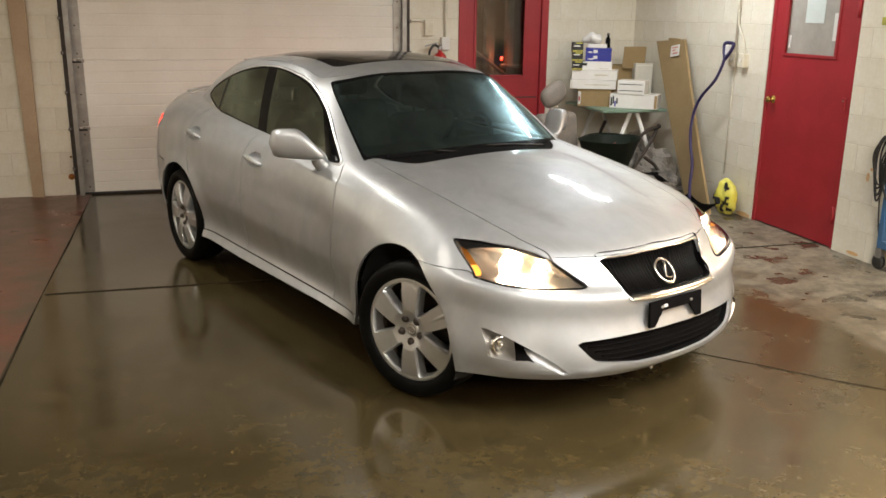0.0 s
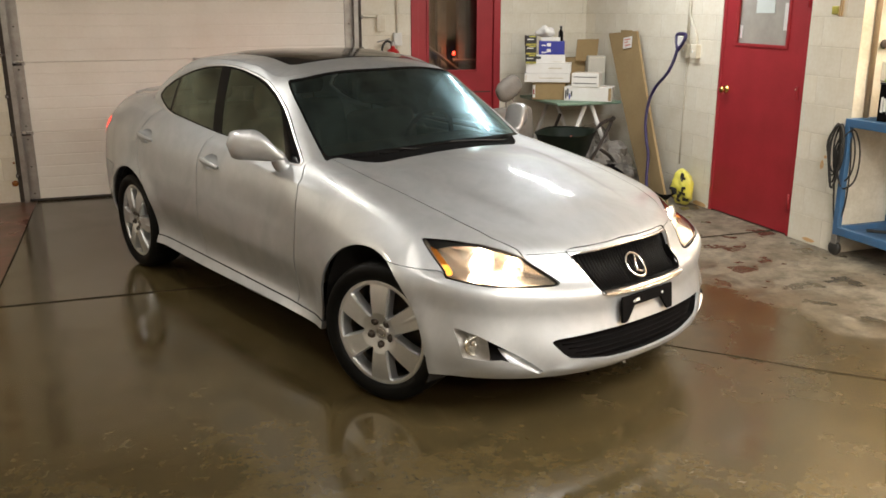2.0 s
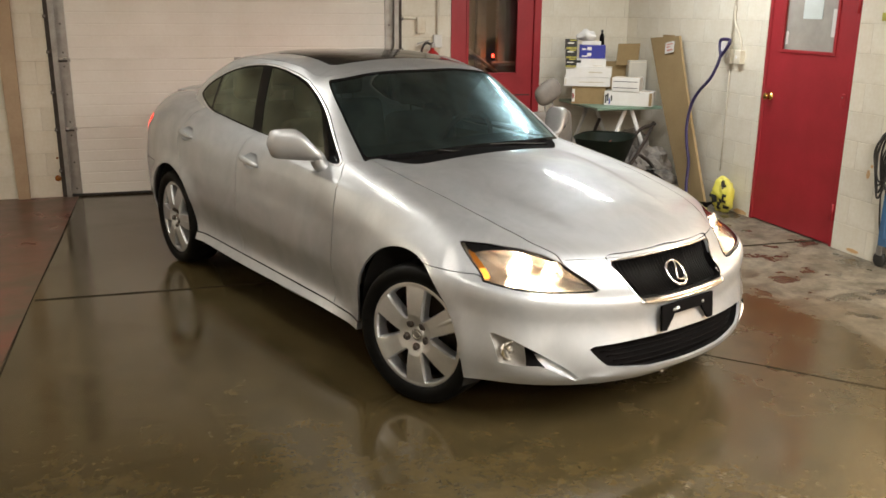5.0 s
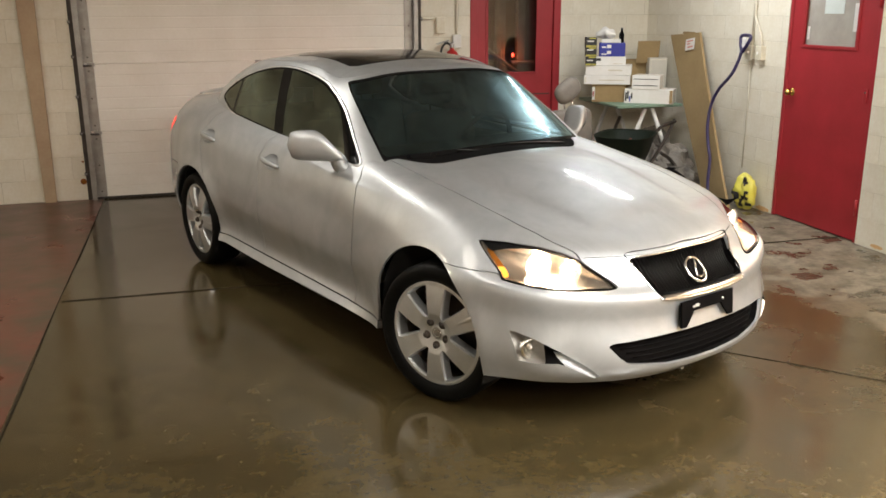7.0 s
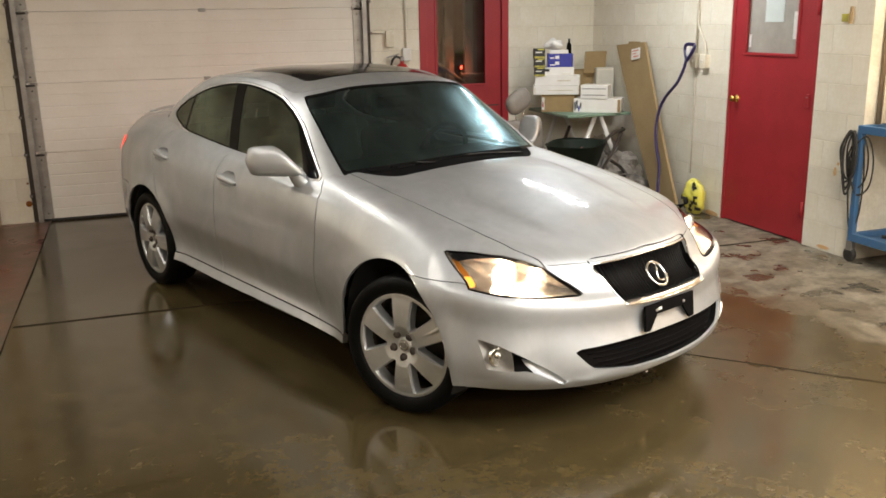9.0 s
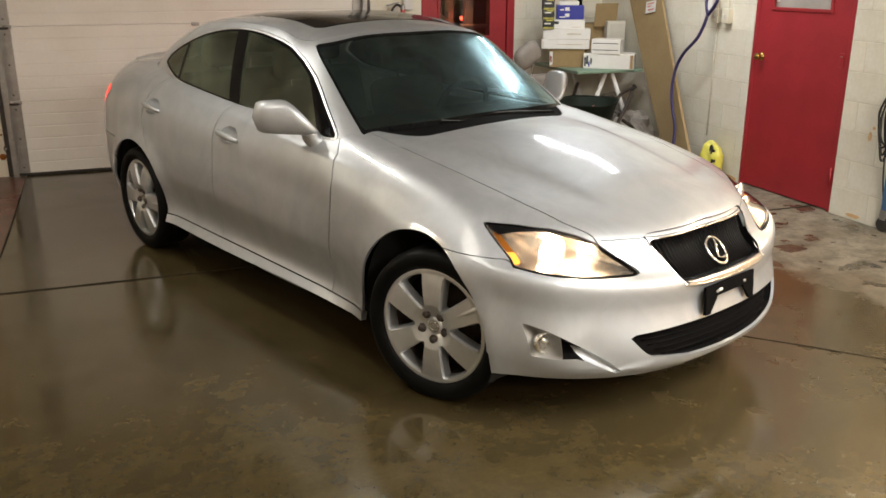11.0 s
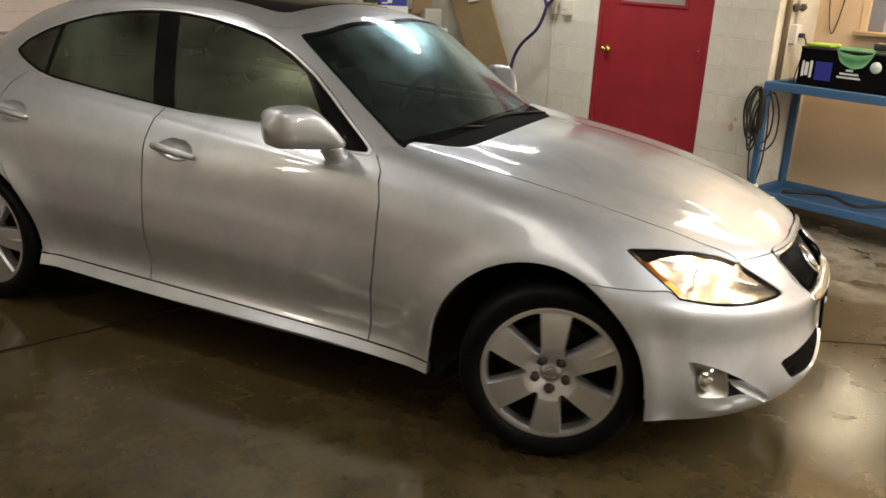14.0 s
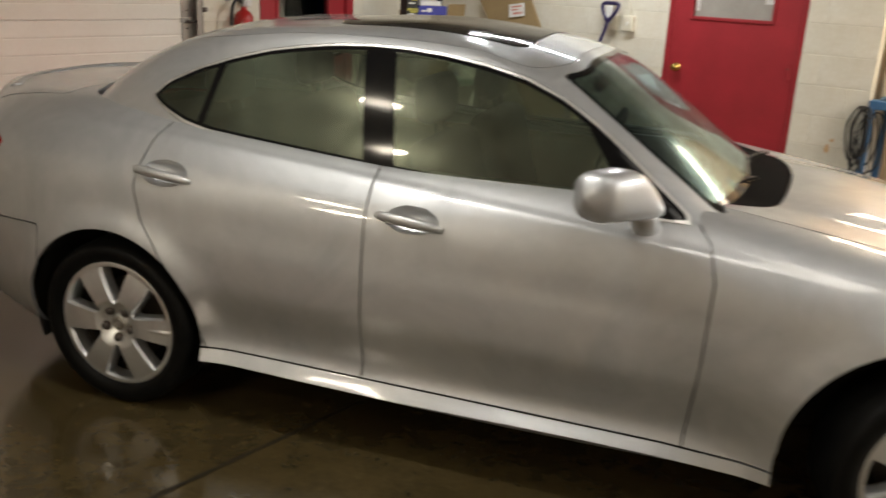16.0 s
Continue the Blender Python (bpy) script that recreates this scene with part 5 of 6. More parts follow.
for x, s in ((GX0 + .02, 1), (GX1 - .02, -1)):
    tr = empty("door_track", pose(x, YB - .03, 0), "galvanised steel roller track beside the garage door", "door track", "garage door tracks")
    bm = bmesh.new()
    add_box(bm, (0, 0, 1.25), (.006, .055, 2.5))
    add_box(bm, (s * .02, -.026, 1.25), (.04, .005, 2.5))
    add_box(bm, (s * .02, .026, 1.25), (.04, .005, 2.5))
    part("channel", bm, M_steel, tr)
    part("angle", box((-s * .022, .024, 1.25), (.045, .005, 2.5)), M_dark, tr, "dark steel angle")
    for z in (.25, .62, .95, 1.3, 1.6, 1.9, 2.3):
        part("bracket", box((-s * .025, .0, z), (.05, .05, .03), .004), M_dark, tr)
        part("bolt", lathe([(.0005, -.012), (.009, -.011), (.011, 0)], 10), M_steel, tr, "", True, pose(-s * .035, -.022, z))
    for z in (PH, 2 * PH, 3 * PH):
        part("roller", tube([(s * .015, .0, z), (s * .11, .0, z)], .009, 8), M_dark, tr, "", True)

# tapered strip for the brown shade and dirt left of the garage door
up = tagged(part("shade_strip", prism([(-3.14, 0), (-3.045, 0), (-3.02, 2.75), (-3.19, 2.75)], .05, Matrix(((1, 0, 0, 0), (0, 0, -1, YB), (0, 1, 0, 0), (0, 0, 0, 1)))), mat("brown_shade_and_dirt", (0.36, 0.25, 0.16), (0.46, 0.35, 0.23), rough=.6, scale=4, fine=40, bump=.002)), "tapered brown strip standing in for shade and dirt on the block wall", "column", kind="structure")
for x, z, r in ((-2.80, .175, .028), (-2.775, .24, .012), (-2.79, .36, .010)):
    tagged(part("paint_blotch", lathe([(.0005, -.0065), (r * .8, -.006), (r, -.002), (r, 0)], 14), M_amber, None, "", True, pose(x, YB, z)), "small orange paint blotch on the wall", "paint mark", "paint blotches on the wall")

# glazed red door in the back wall
door_2 = empty("door_2", pose(0, YB, 0), "red painted steel door with a tall dark glass pane", "door", kind="structure")
part("door_frame", frame_solid(DX0, DX1, 0, DZ, .075, .16), M_red, door_2, m=pose(0, -.012, 0))
LX0, LX1 = DX0 + .078, DX1 - .078
PX0, PX1 = 1.108, 1.652
bm = bmesh.new()
for lo, hi in (((LX0, 0, .01), (PX0, .045, DZ - .08)), ((PX1, 0, .01), (LX1, .045, DZ - .08)), ((PX0, 0, .01), (PX1, .045, 1.055)), ((PX0, 0, 1.93), (PX1, .045, DZ - .08))):
    add_box(bm, [(a + b) / 2 for a, b in zip(lo, hi)], [abs(b - a) for a, b in zip(lo, hi)])
part("leaf", bm, M_red, door_2, m=pose(0, .02, 0))
bm = bmesh.new()
for lo, hi in (((PX0 - .01, 0, 1.045), (PX0 + .015, .014, 1.94)), ((PX1 - .015, 0, 1.045), (PX1 + .01, .014, 1.94)), ((PX0 + .015, 0, 1.045), (PX1 - .015, .014, 1.07)), ((PX0 + .015, 0, 1.915), (PX1 - .015, .014, 1.94))):
    add_box(bm, [(a + b) / 2 for a, b in zip(lo, hi)], [abs(b - a) for a, b in zip(lo, hi)], .003)
part("glazing_bead", bm, M_red, door_2, m=pose(0, .008, 0))
part("kick_groove", box(((LX0 + LX1) / 2, .018, .84), (LX1 - LX0 - .04, .006, .012)), M_dark, door_2)
pane = part("pane", box(((PX0 + PX1) / 2, .045, 1.495), (PX1 - PX0, .006, .88)), M_pane, door_2, "dark window pane")
pane.visible_shadow = False
# yard behind that door
for x, w, h in ((1.40, .12, 2.6), (1.735, .115, 2.6), (1.985, .10, 2.5), (2.30, .16, 2.6)):
    tagged(part("post", box((x, YB + 1.4, h / 2), (w, .08, h), .01), M_timber), "grey-brown timber post in the dark yard", "post", "posts in the yard")
for k, (p, q, r) in enumerate((((1.50, YB + 1.28, 1.27), (2.02, YB + 1.30, .90), .022), ((1.84, YB + 1.28, 1.085), (2.28, YB + 1.30, 1.075), .024), ((1.6, YB + 1.2, .0), (1.72, YB + 1.33, 1.24), .018))):
    tagged(part("timber_rail", tube([p, q], r, 6), M_timber), "rough timber rail leaning in the dark yard", "rail", "rails in the yard")
beacon = empty("red_lamp", pose(1.86, YB + 1.30, 1.11), "small lit red lamp in the dark yard", "lamp")
part("base", lathe([(.0005, 0), (.03, .002), (.03, .03), (.022, .036)], 16, "z"), M_dark, beacon, "", True)
part("lens", blob((0, 0, .058), (.015, .015, .022), (14, 10)), glow("red_lamp_glow", (1.0, .04, .02), 9), beacon, "glowing red lens", True)
glim = bpy.data.lights.new("red_lamp_light", "POINT")
glim.energy, glim.color, glim.shadow_soft_size = 0.7, (1.0, .30, .14), .03
new("red_lamp_light", glim).matrix_basis = pose(1.84, YB + 1.20, 1.19)
tagged(part("ground", between((-.4, YB + .3, -.15), (3.2, YB + 2.5, 0.0)), M_darkroom), "dark ground of the yard", "ground", kind="structure")
wall("wall_yard", [((-.5, YB + .2, -.1), (-.4, YB + 2.5, 3.0)), ((3.2, YB + .2, -.1), (3.3, YB + 2.5, 3.0)), ((-.5, YB + .2, 3.0), (3.3, YB + 2.5, 3.1))], "dark walls round the yard")

# red door in the right-hand wall: built along x, turned to the wall
door_3 = empty("door_3", pose(XR, EY1, 0, 0, 0, -90), "closed red painted steel door with a frosted upper pane", "door", kind="structure")
DW = EY1 - EY0
part("door_frame", frame_solid(0, DW, 0, DZ, .035, .15), M_red, door_3, m=pose(0, .004, 0))
wx0, wx1, wz0 = .18, .776, 1.40
bm = bmesh.new()
for lo, hi in (((.038, 0, .012), (wx0, .044, DZ - .04)), ((wx1, 0, .012), (DW - .038, .044, DZ - .04)), ((wx0, 0, .012), (wx1, .044, wz0)), ((wx0, 0, 2.0), (wx1, .044, DZ - .04))):
    add_box(bm, [(a + b) / 2 for a, b in zip(lo, hi)], [abs(b - a) for a, b in zip(lo, hi)])
part("leaf", bm, M_red, door_3, m=pose(0, .012, 0))
bm = bmesh.new()
for lo, hi in (((wx0 - .012, 0, wz0 - .012), (wx0 + .012, .012, 2.0)), ((wx1 - .012, 0, wz0 - .012), (wx1 + .012, .012, 2.0)), ((wx0 + .012, 0, wz0 - .012), (wx1 - .012, .012, wz0 + .012))):
    add_box(bm, [(a + b) / 2 for a, b in zip(lo, hi)], [abs(b - a) for a, b in zip(lo, hi)], .003)
part("glazing_bead", bm, M_red, door_3, m=pose(0, .001, 0))
part("pane", box(((wx0 + wx1) / 2, .035, 1.70), (wx1 - wx0, .006, .60)), mat("frosted_pane", (.42, .40, .36), (.30, .28, .25), rough=.18, scale=2.5, fine=18), door_3, "grey frosted pane")
part("notice", box(((wx0 + wx1) / 2 + .0, .029, 1.765), (.21, .003, .24)), M_paper, door_3, "pale paper notice taped to the pane")
part("tape", box((wx1 - .05, .029, 1.62), (.06, .003, .20)), M_white, door_3)
part("tape", box((wx0 + .03, .029, 1.50), (.03, .003, .10)), M_white, door_3)
part("knob", lathe([(.0005, -.062), (.018, -.060), (.027, -.048), (.026, -.036), (.014, -.026), (.012, -.012), (.032, -.006), (.033, .0)], 28), M_brass, door_3, "round brass door knob", True, pose(.105, .012, 1.035))
part("lock_plate", box((DW - .08, .008, 1.075), (.035, .012, .10), .004), M_red, door_3)
part("lock_screw", lathe([(.0005, -.006), (.006, -.005), (.007, 0)], 10), M_chrome, door_3, "", True, pose(DW - .08, .002, 1.10))
for z in (.26, 1.75):
    part("hinge", tube([(DW - .028, -.004, z - .06), (DW - .028, -.004, z + .06)], .009, 10), M_red, door_3, "", True)
part("hinge_plate", box((DW - .05, .009, .26), (.022, .006, .12), .002), M_red, door_3)


# stains on the right-hand wall
M_rust = mat("rusty_orange_stain", (0.58, 0.33, 0.13), (0.66, 0.46, 0.26), rough=0.7, scale=40)
for y, z, a, b, k in ((1.11, .60, .016, .030, 0), (1.085, .66, .012, .012, 1), (2.50, .02, .09, .022, 2), (1.16, .03, .06, .014, 3)):
    ring = [(a * math.cos(q) * (1 + .35 * noise.noise(Vector((3 * math.cos(q), 3 * math.sin(q), k)))), b * math.sin(q) * (1 + .35 * noise.noise(Vector((3 * math.cos(q), 3 * math.sin(q), k + 9))))) for q in [2 * math.pi * i / 28 for i in range(28)]]
    tagged(part("stain", prism(ring, .0025, Matrix(((0, 0, -1, XR - .0012), (1, 0, 0, y), (0, 1, 0, z), (0, 0, 0, 1)))), M_rust), "rusty orange stain on the block wall", "stain", "stains on the wall")

# electrical fittings
sw_ = empty("switch_box", pose(XR, 2.79, 1.322, 0, 0, -90), "two cream switch boxes with conduit on the block wall", "switch")
for dx in (-.035, .10):
    b = part("case", box((dx, -.025, 0), (.085, .05, .115), .005), M_wall, sw_)
    part("toggle", box((dx, -.056, 0), (.012, .014, .024), .003), M_white, b)
part("conduit", tube([(-.035, -.022, .05), (-.035, -.022, .9), (-.02, -.022, 1.4)], .010, 10), M_wall, sw_, "painted conduit", True)
part("conduit", tube(smooth_line([(.10, -.022, .05), (.09, -.022, .14), (-.015, -.022, .30), (-.02, -.022, .42)], 5), .008, 8), M_wall, sw_, "", True)
part("cable", tube([(-.035, -.012, -.05), (-.04, -.012, -1.0)], .005, 8), M_joint, sw_, "", True)

pb = empty("outlet_box", pose(.615, YB, 1.54), "cream outlet box with conduit beside the garage door", "outlet")
part("case", box((0, -.022, 0), (.085, .044, .155), .005), M_wall, pb)
part("conduit", tube([(-.04, -.016, .06), (-.22, -.016, .065)], .010, 8), M_wall, pb, "", True)
pb2 = empty("outlet_box", pose(.784, YB, 1.385), "white outlet box with an upright conduit", "outlet")
part("case", box((0, -.022, 0), (.085, .044, .125), .006), M_white, pb2)
part("conduit", tube([(0, -.016, .06), (0, -.016, 1.35)], .011, 8), M_wall, pb2, "", True)

ex = empty("fire_extinguisher", pose(.715, YB - .085, .84), "red fire extinguisher hung on the block wall", "extinguisher")
part("cylinder", lathe([(.0005, 0), (.066, .004), (.072, .02), (.072, .38), (.066, .42), (.045, .45), (.022, .462), (.02, .49)], 32, "z"), M_extred, ex, "", True)
part("valve", lathe([(.022, .485), (.024, .52), (.012, .535), (.0005, .536)], 16, "z"), M_steel, ex, "", True)
part("lever", box((.045, 0, .545), (.13, .022, .012), .004, Matrix.Rotation(-.25, 4, "Y")), M_steel, ex)
part("hose", tube(smooth_line([(-.015, 0, .515), (-.06, 0, .53), (-.105, -.01, .48), (-.115, -.01, .38), (-.10, -.01, .22)], 6), .012, 8), M_rubber, ex, "black hose", True)
part("bracket", box((0, .078, .30), (.05, .018, .20), .004), M_dark, ex)

tag = empty("yellow_tag", pose(XR, 1.12, 1.67, 0, 0, -90), "yellow tag and small tools hung on the wall", "tag")
part("card", box((-.025, -.008, 0), (.06, .008, .055), .003), M_yellow, tag)
for dx in (.02, .04):
    part("stick", tube([(dx, -.012, -.04), (dx + .006, -.012, .075)], .006, 6), M_card, tag)

# ---- table with boxes, in the corner ----
TX, TY = -.03, .05
tb = empty("folding_table", pose(TX, TY, 0), "green-edged folding table with white legs, loaded with boxes", "table")
part("tabletop", between((2.11, 3.66, .775), (2.80, 4.54, .803), .006), M_table, tb)
for p in (((2.50, 3.72, .775), (2.84, 3.74, 0)), ((2.50, 4.52, .775), (2.84, 4.52, 0)), ((2.45, 3.74, .775), (2.15, 3.74, 0)), ((2.45, 4.52, .775), (2.15, 4.52, 0))):
    part("leg", tube(p, .020, 10), M_white, tb, "", True)


def carton(name, lo, hi, material, label, strips=(), rz=0.0, group="boxes on the table", category="box"):
    """A closed carton: body, lid seam and printed patches; strips are u0, u1, v0, v1, material on its front."""
    c = Vector([(a + b) / 2 for a, b in zip(lo, hi)])
    sz = [b - a for a, b in zip(lo, hi)]
    e = empty(name, pose(c.x + TX, c.y + TY, lo[2], 0, 0, rz), label, category, group)
    part("body", box((0, 0, sz[2] / 2), sz, .004), material, e)
    part("lid_seam", box((0, 0, sz[2] + .0005), (sz[0] - .01, .03, .001)), M_card if material is M_white else material, e)
    for u0, u1, v0, v1, mt in strips:
        part("print", box((-sz[0] / 2 + sz[0] * (u0 + u1) / 2, -sz[1] / 2 - .001, sz[2] * (v0 + v1) / 2), (sz[0] * (u1 - u0), .002, sz[2] * (v1 - v0))), mt, e)
    return e


def facing(front, w, d, h, rz):
    """Low and high corners of a box whose front face is centred over a point, before it is turned by rz."""
    a = radians(rz)
    cx, cy = front[0] - d / 2 * math.sin(a) - TX, front[1] + d / 2 * math.cos(a) - TY
    return (cx - w / 2, cy - d / 2, front[2]), (cx + w / 2, cy + d / 2, front[2] + h)


def stacked(front, w, d, h, rz, material, label, strips=(), name="carton"):
    w *= .91
    lo, hi = facing(front, w, d, h, rz)
    return carton(name, lo, hi, material, label, strips, rz)


stacked((2.154, 4.06, .803), .36, .27, .170, -27, M_brown_card, "brown cardboard box at the bottom of the stack", [(.01, .09, .12, .85, M_white), (.02, .07, .3, .6, M_extred)])
stacked((2.125, 4.05, .974), .49, .27, .088, -26, M_white, "flat white carton in the stack", [(.32, .86, .42, .52, M_joint), (.02, .05, .2, .8, M_joint)])
stacked((2.135, 4.05, 1.063), .48, .27, .092, -29, M_white, "white carton in the stack", [(.5, .8, .45, .58, M_joint)])
stacked((2.165, 4.08, 1.156), .33, .25, .082, -27, M_white, "small white carton in the stack", [(.04, .20, .5, .8, M_ink), (.6, .9, .15, .22, M_joint)])
stacked((2.181, 4.08, 1.239), .275, .24, .128, -25, M_navy, "dark blue printed box in the stack", [(.1, .30, .12, .22, M_white), (.30, .46, .18, .42, M_white), (.30, .46, .62, .86, M_white), (.10, .26, .64, .74, M_white)])
stacked((2.175, 4.10, 1.368), .20, .20, .036, -30, M_white, "flat white carton on top of the stack", [(.1, .9, .0, .12, M_joint)])
for k, (h, top) in enumerate(((.085, .30), (.085, .45), (.094, .35))):
    stacked((1.978, 4.12, 1.156 + .086 * k), .115, .10, h, -24 + 4 * k, M_ink, "black and yellow printed tin", [(0, 1, .0, .20, M_yellow), (.12, .7, top + .2, top + .32, M_white), (.3, .9, .84, .96, M_yellow)], "tin")
bag = blob((2.155, 4.16, 1.452), (.088, .07, .055), (32, 20))
for v in bag.verts:
    v.co += v.normal * (noise.noise(v.co * 18) * .03 + noise.noise(v.co * 45) * .012)
    v.co.z = max(v.co.z, 1.4045)
tagged(part("plastic_bag", bag, M_white, None, "", True), "crumpled white plastic bag on the stack", "bag")
bt = empty("bottle", pose(2.285, 4.10, 1.3672), "small black bottle on the stack", "bottle")
part("body", lathe([(.0005, 0), (.024, .002), (.024, .085), (.010, .108), (.010, .118)], 20, "z"), M_black, bt, "", True)
part("cap", lathe([(.012, .116), (.012, .142), (.0005, .143)], 16, "z"), M_ink, bt, "", True)
ob_ = empty("open_carton", pose(2.62 + TX, 4.36 + TY, .803, 0, 0, 4), "open brown cardboard box with a raised flap", "box", "boxes on the table")
bm = bmesh.new()
for c, sz in (((0, -.147, .19), (.36, .006, .38)), ((0, .147, .19), (.36, .006, .38)), ((-.177, 0, .19), (.006, .288, .38)), ((.177, 0, .19), (.006, .288, .38)), ((0, 0, .003), (.348, .288, .006))):
    add_box(bm, c, sz)
part("body", bm, M_brown_card, ob_)
part("flap", box((.035, -.160, .485), (.255, .006, .215), .001, Matrix.Rotation(.10, 4, "X")), M_brown_card, ob_)
part("flap", box((-.195, 0, .46), (.006, .28, .2), .001, Matrix.Rotation(-.2, 4, "Y")), M_brown_card, ob_)
stacked((2.715, 4.13, .803), .20, .10, .41, -12, mat("pale_grey_card", (.56, .53, .46), (.48, .46, .4), rough=.6), "upright pale grey carton", [(.04, .96, .95, .97, M_joint), (.10, .12, .02, .94, M_joint)])
lo, hi = facing((2.445, 3.80, .803), .46, .24, .136, -37)
carton("carton", lo, hi, M_white, "white carton with dark printing", [(.02, .05, .15, .75, M_ink), (.06, .09, .3, .85, M_ink), (.10, .13, .1, .5, M_navy), (.14, .17, .3, .7, M_ink), (.93, .99, .05, .95, M_brown_card)], -37)
lo, hi = facing((2.415, 3.81, .940), .265, .20, .130, -39)
carton("carton", lo, hi, M_white, "white carton with two dark stripes", [(.06, .92, .70, .75, M_ink), (.06, .92, .24, .29, M_ink)], -39)

# tall flat carton leaning along the wall
t0, t1, b0, b1 = Vector((2.82, 4.106, 1.434)), Vector((2.82, 3.59, 1.470)), Vector((2.64, 3.02, .0)), Vector((2.64, 2.644, .0))
bm = bmesh.new()
cols = []
for k in range(9):
    f = k / 8
    a, b = b0.lerp(t0, f), b1.lerp(t1, f)
    bow = Vector((-.012 * math.sin(f * math.pi), 0, 0))
    n = Vector((-1, .05, 0)) * .022
    cols.append([bm.verts.new(p) for p in (a + bow, b + bow, b + bow - n, a + bow - n)])
for p, q in zip(cols, cols[1:]):
    for k in range(4):
        bm.faces.new((p[k], p[(k + 1) % 4], q[(k + 1) % 4], q[k]))
bm.faces.new(cols[0][::-1])
bm.faces.new(cols[-1])
bmesh.ops.recalc_face_normals(bm, faces=bm.faces)
lc = tagged(part("long_carton", bm, M_brown_card), "long flat brown carton leaning against the wall", "box")
turn = Matrix.Translation((2.788, 3.685, 1.36)) @ Matrix.Rotation(radians(7), 4, "Y") @ Matrix.Rotation(radians(-9), 4, "X")
st_ = part("label_sticker", box((0, 0, 0), (.004, .15, .105), .001, turn), M_white, lc, "white shipping label with red print")
for dy, dz, w_, h_ in ((.0, .03, .10, .012), (.02, .005, .06, .012), (-.01, -.025, .09, .016)):
    part("print", box((-.003, dy, dz), (.002, w_, h_), 0, turn), M_redprint, st_)
part("torn_end", box((2.84, 3.80, 1.462), (.04, .17, .022), .008), M_brown_card, lc)

# shovel
sh = empty("snow_shovel", pose(-.08, -.10, 0), "purple bent-handled snow shovel with a black scoop leaning on the wall", "shovel")
shaft = smooth_line([(2.85, 2.93, 1.325), (2.83, 2.94, 1.24), (2.80, 2.98, 1.13), (2.78, 3.115, 1.0), (2.75, 3.165, .87), (2.72, 3.155, .70), (2.69, 3.085, .55), (2.66, 2.985, .40), (2.62, 2.93, .23), (2.585, 2.86, .12)], 6)
part("shaft", tube(shaft, .0140, 12), M_purple, sh, "", True)
part("grip", add_tube(bmesh.new(), smooth_line([(2.855, 2.93, 1.325), (2.87, 2.875, 1.40), (2.885, 2.865, 1.455), (2.885, 2.93, 1.465), (2.885, 2.995, 1.455), (2.875, 2.985, 1.40), (2.855, 2.93, 1.325)], 5), .015, 10, False), M_purple, sh, "", True)
part("grip_bar", box((2.872, 2.93, 1.40), (.014, .06, .09), .006), M_white, sh)
bm = bmesh.new()
rows = []
for i in range(9):
    f = i / 8 - .5
    rows.append([bm.verts.new((2.62 - g * .30 + .06 * f * f, 2.72 + f * .46, .012 + .10 * (1 - g) ** 2 + .20 * f * f * (1 - .4 * g))) for g in [k / 6 for k in range(7)]])
for a, b in zip(rows, rows[1:]):
    for k in range(6):
        bm.faces.new((a[k], a[k + 1], b[k + 1], b[k]))
bmesh.ops.solidify(bm, geom=list(bm.faces), thickness=.008)
part("scoop", bm, M_black, sh, "", True)

# yellow bag
M_bag = mat("yellow_black_film", (0.66, 0.60, 0.07), (0.70, 0.66, 0.16), rough=0.35, scale=9)
yb = blob((2.775, 2.61, .155), (.070, .105, .165), (36, 24))
for v in yb.verts:
    v.co += v.normal * (noise.noise(v.co * 9) * .045 + noise.noise(v.co * 24) * .022)
    v.co.z = max(v.co.z, .002)
ye = tagged(part("yellow_bag", yb, M_bag, None, "", True), "crumpled yellow and black plastic bag on the floor", "bag")
for k in range(14):
    y0, z0 = 2.60 + .085 * math.sin(k * 2.4), .05 + .017 * k * (.7 + .3 * math.cos(k))
    near = [f for f in ye.data.polygons if f.center.x < 2.775 and math.hypot(f.center.y - y0, f.center.z - z0) < .022]
    if near:
        dark = bmesh.new()
        at = {}
        for f in near:
            for i in f.vertices:
                if i not in at:
                    v = ye.data.vertices[i]
                    at[i] = dark.verts.new(v.co + v.normal * .003)
            dark.faces.new([at[i] for i in f.vertices])
        part("dark_print", dark, M_ink, ye, "black printing")

# wheelbarrow
wb = empty("wheelbarrow", pose(2.0, 3.37, 0, 0, 0, -42), "dark green wheelbarrow with rubbish beside the table", "wheelbarrow")
bm = bmesh.new()
rings = []
for z, sx, sy in ((.26, .14, .19), (.42, .20, .27), (.575, .245, .325), (.590, .258, .338), (.575, .235, .315), (.30, .13, .18)):
    rings.append([bm.verts.new((sx * (abs(math.cos(a)) ** .6) * math.copysign(1, math.cos(a)), sy * (abs(math.sin(a)) ** .6) * math.copysign(1, math.sin(a)), z)) for a in [2 * math.pi * k / 32 for k in range(32)]])
for a, b in zip(rings, rings[1:]):
    for k in range(32):
        bm.faces.new((a[k], a[(k + 1) % 32], b[(k + 1) % 32], b[k]))
bm.faces.new(rings[-1])
bm.faces.new(rings[0][::-1])
part("tub", bm, M_green_tub, wb, "", True)
for s in (-1, 1):
    part("handle", tube(smooth_line([(s * .20, -.38, .24), (s * .22, 0, .30), (s * .26, .50, .50), (s * .27, .78, .64)], 6), .016, 10), M_dark, wb, "", True)
    part("leg", tube([(s * .21, .12, .30), (s * .23, .16, .0)], .014, 8), M_dark, wb, "", True)
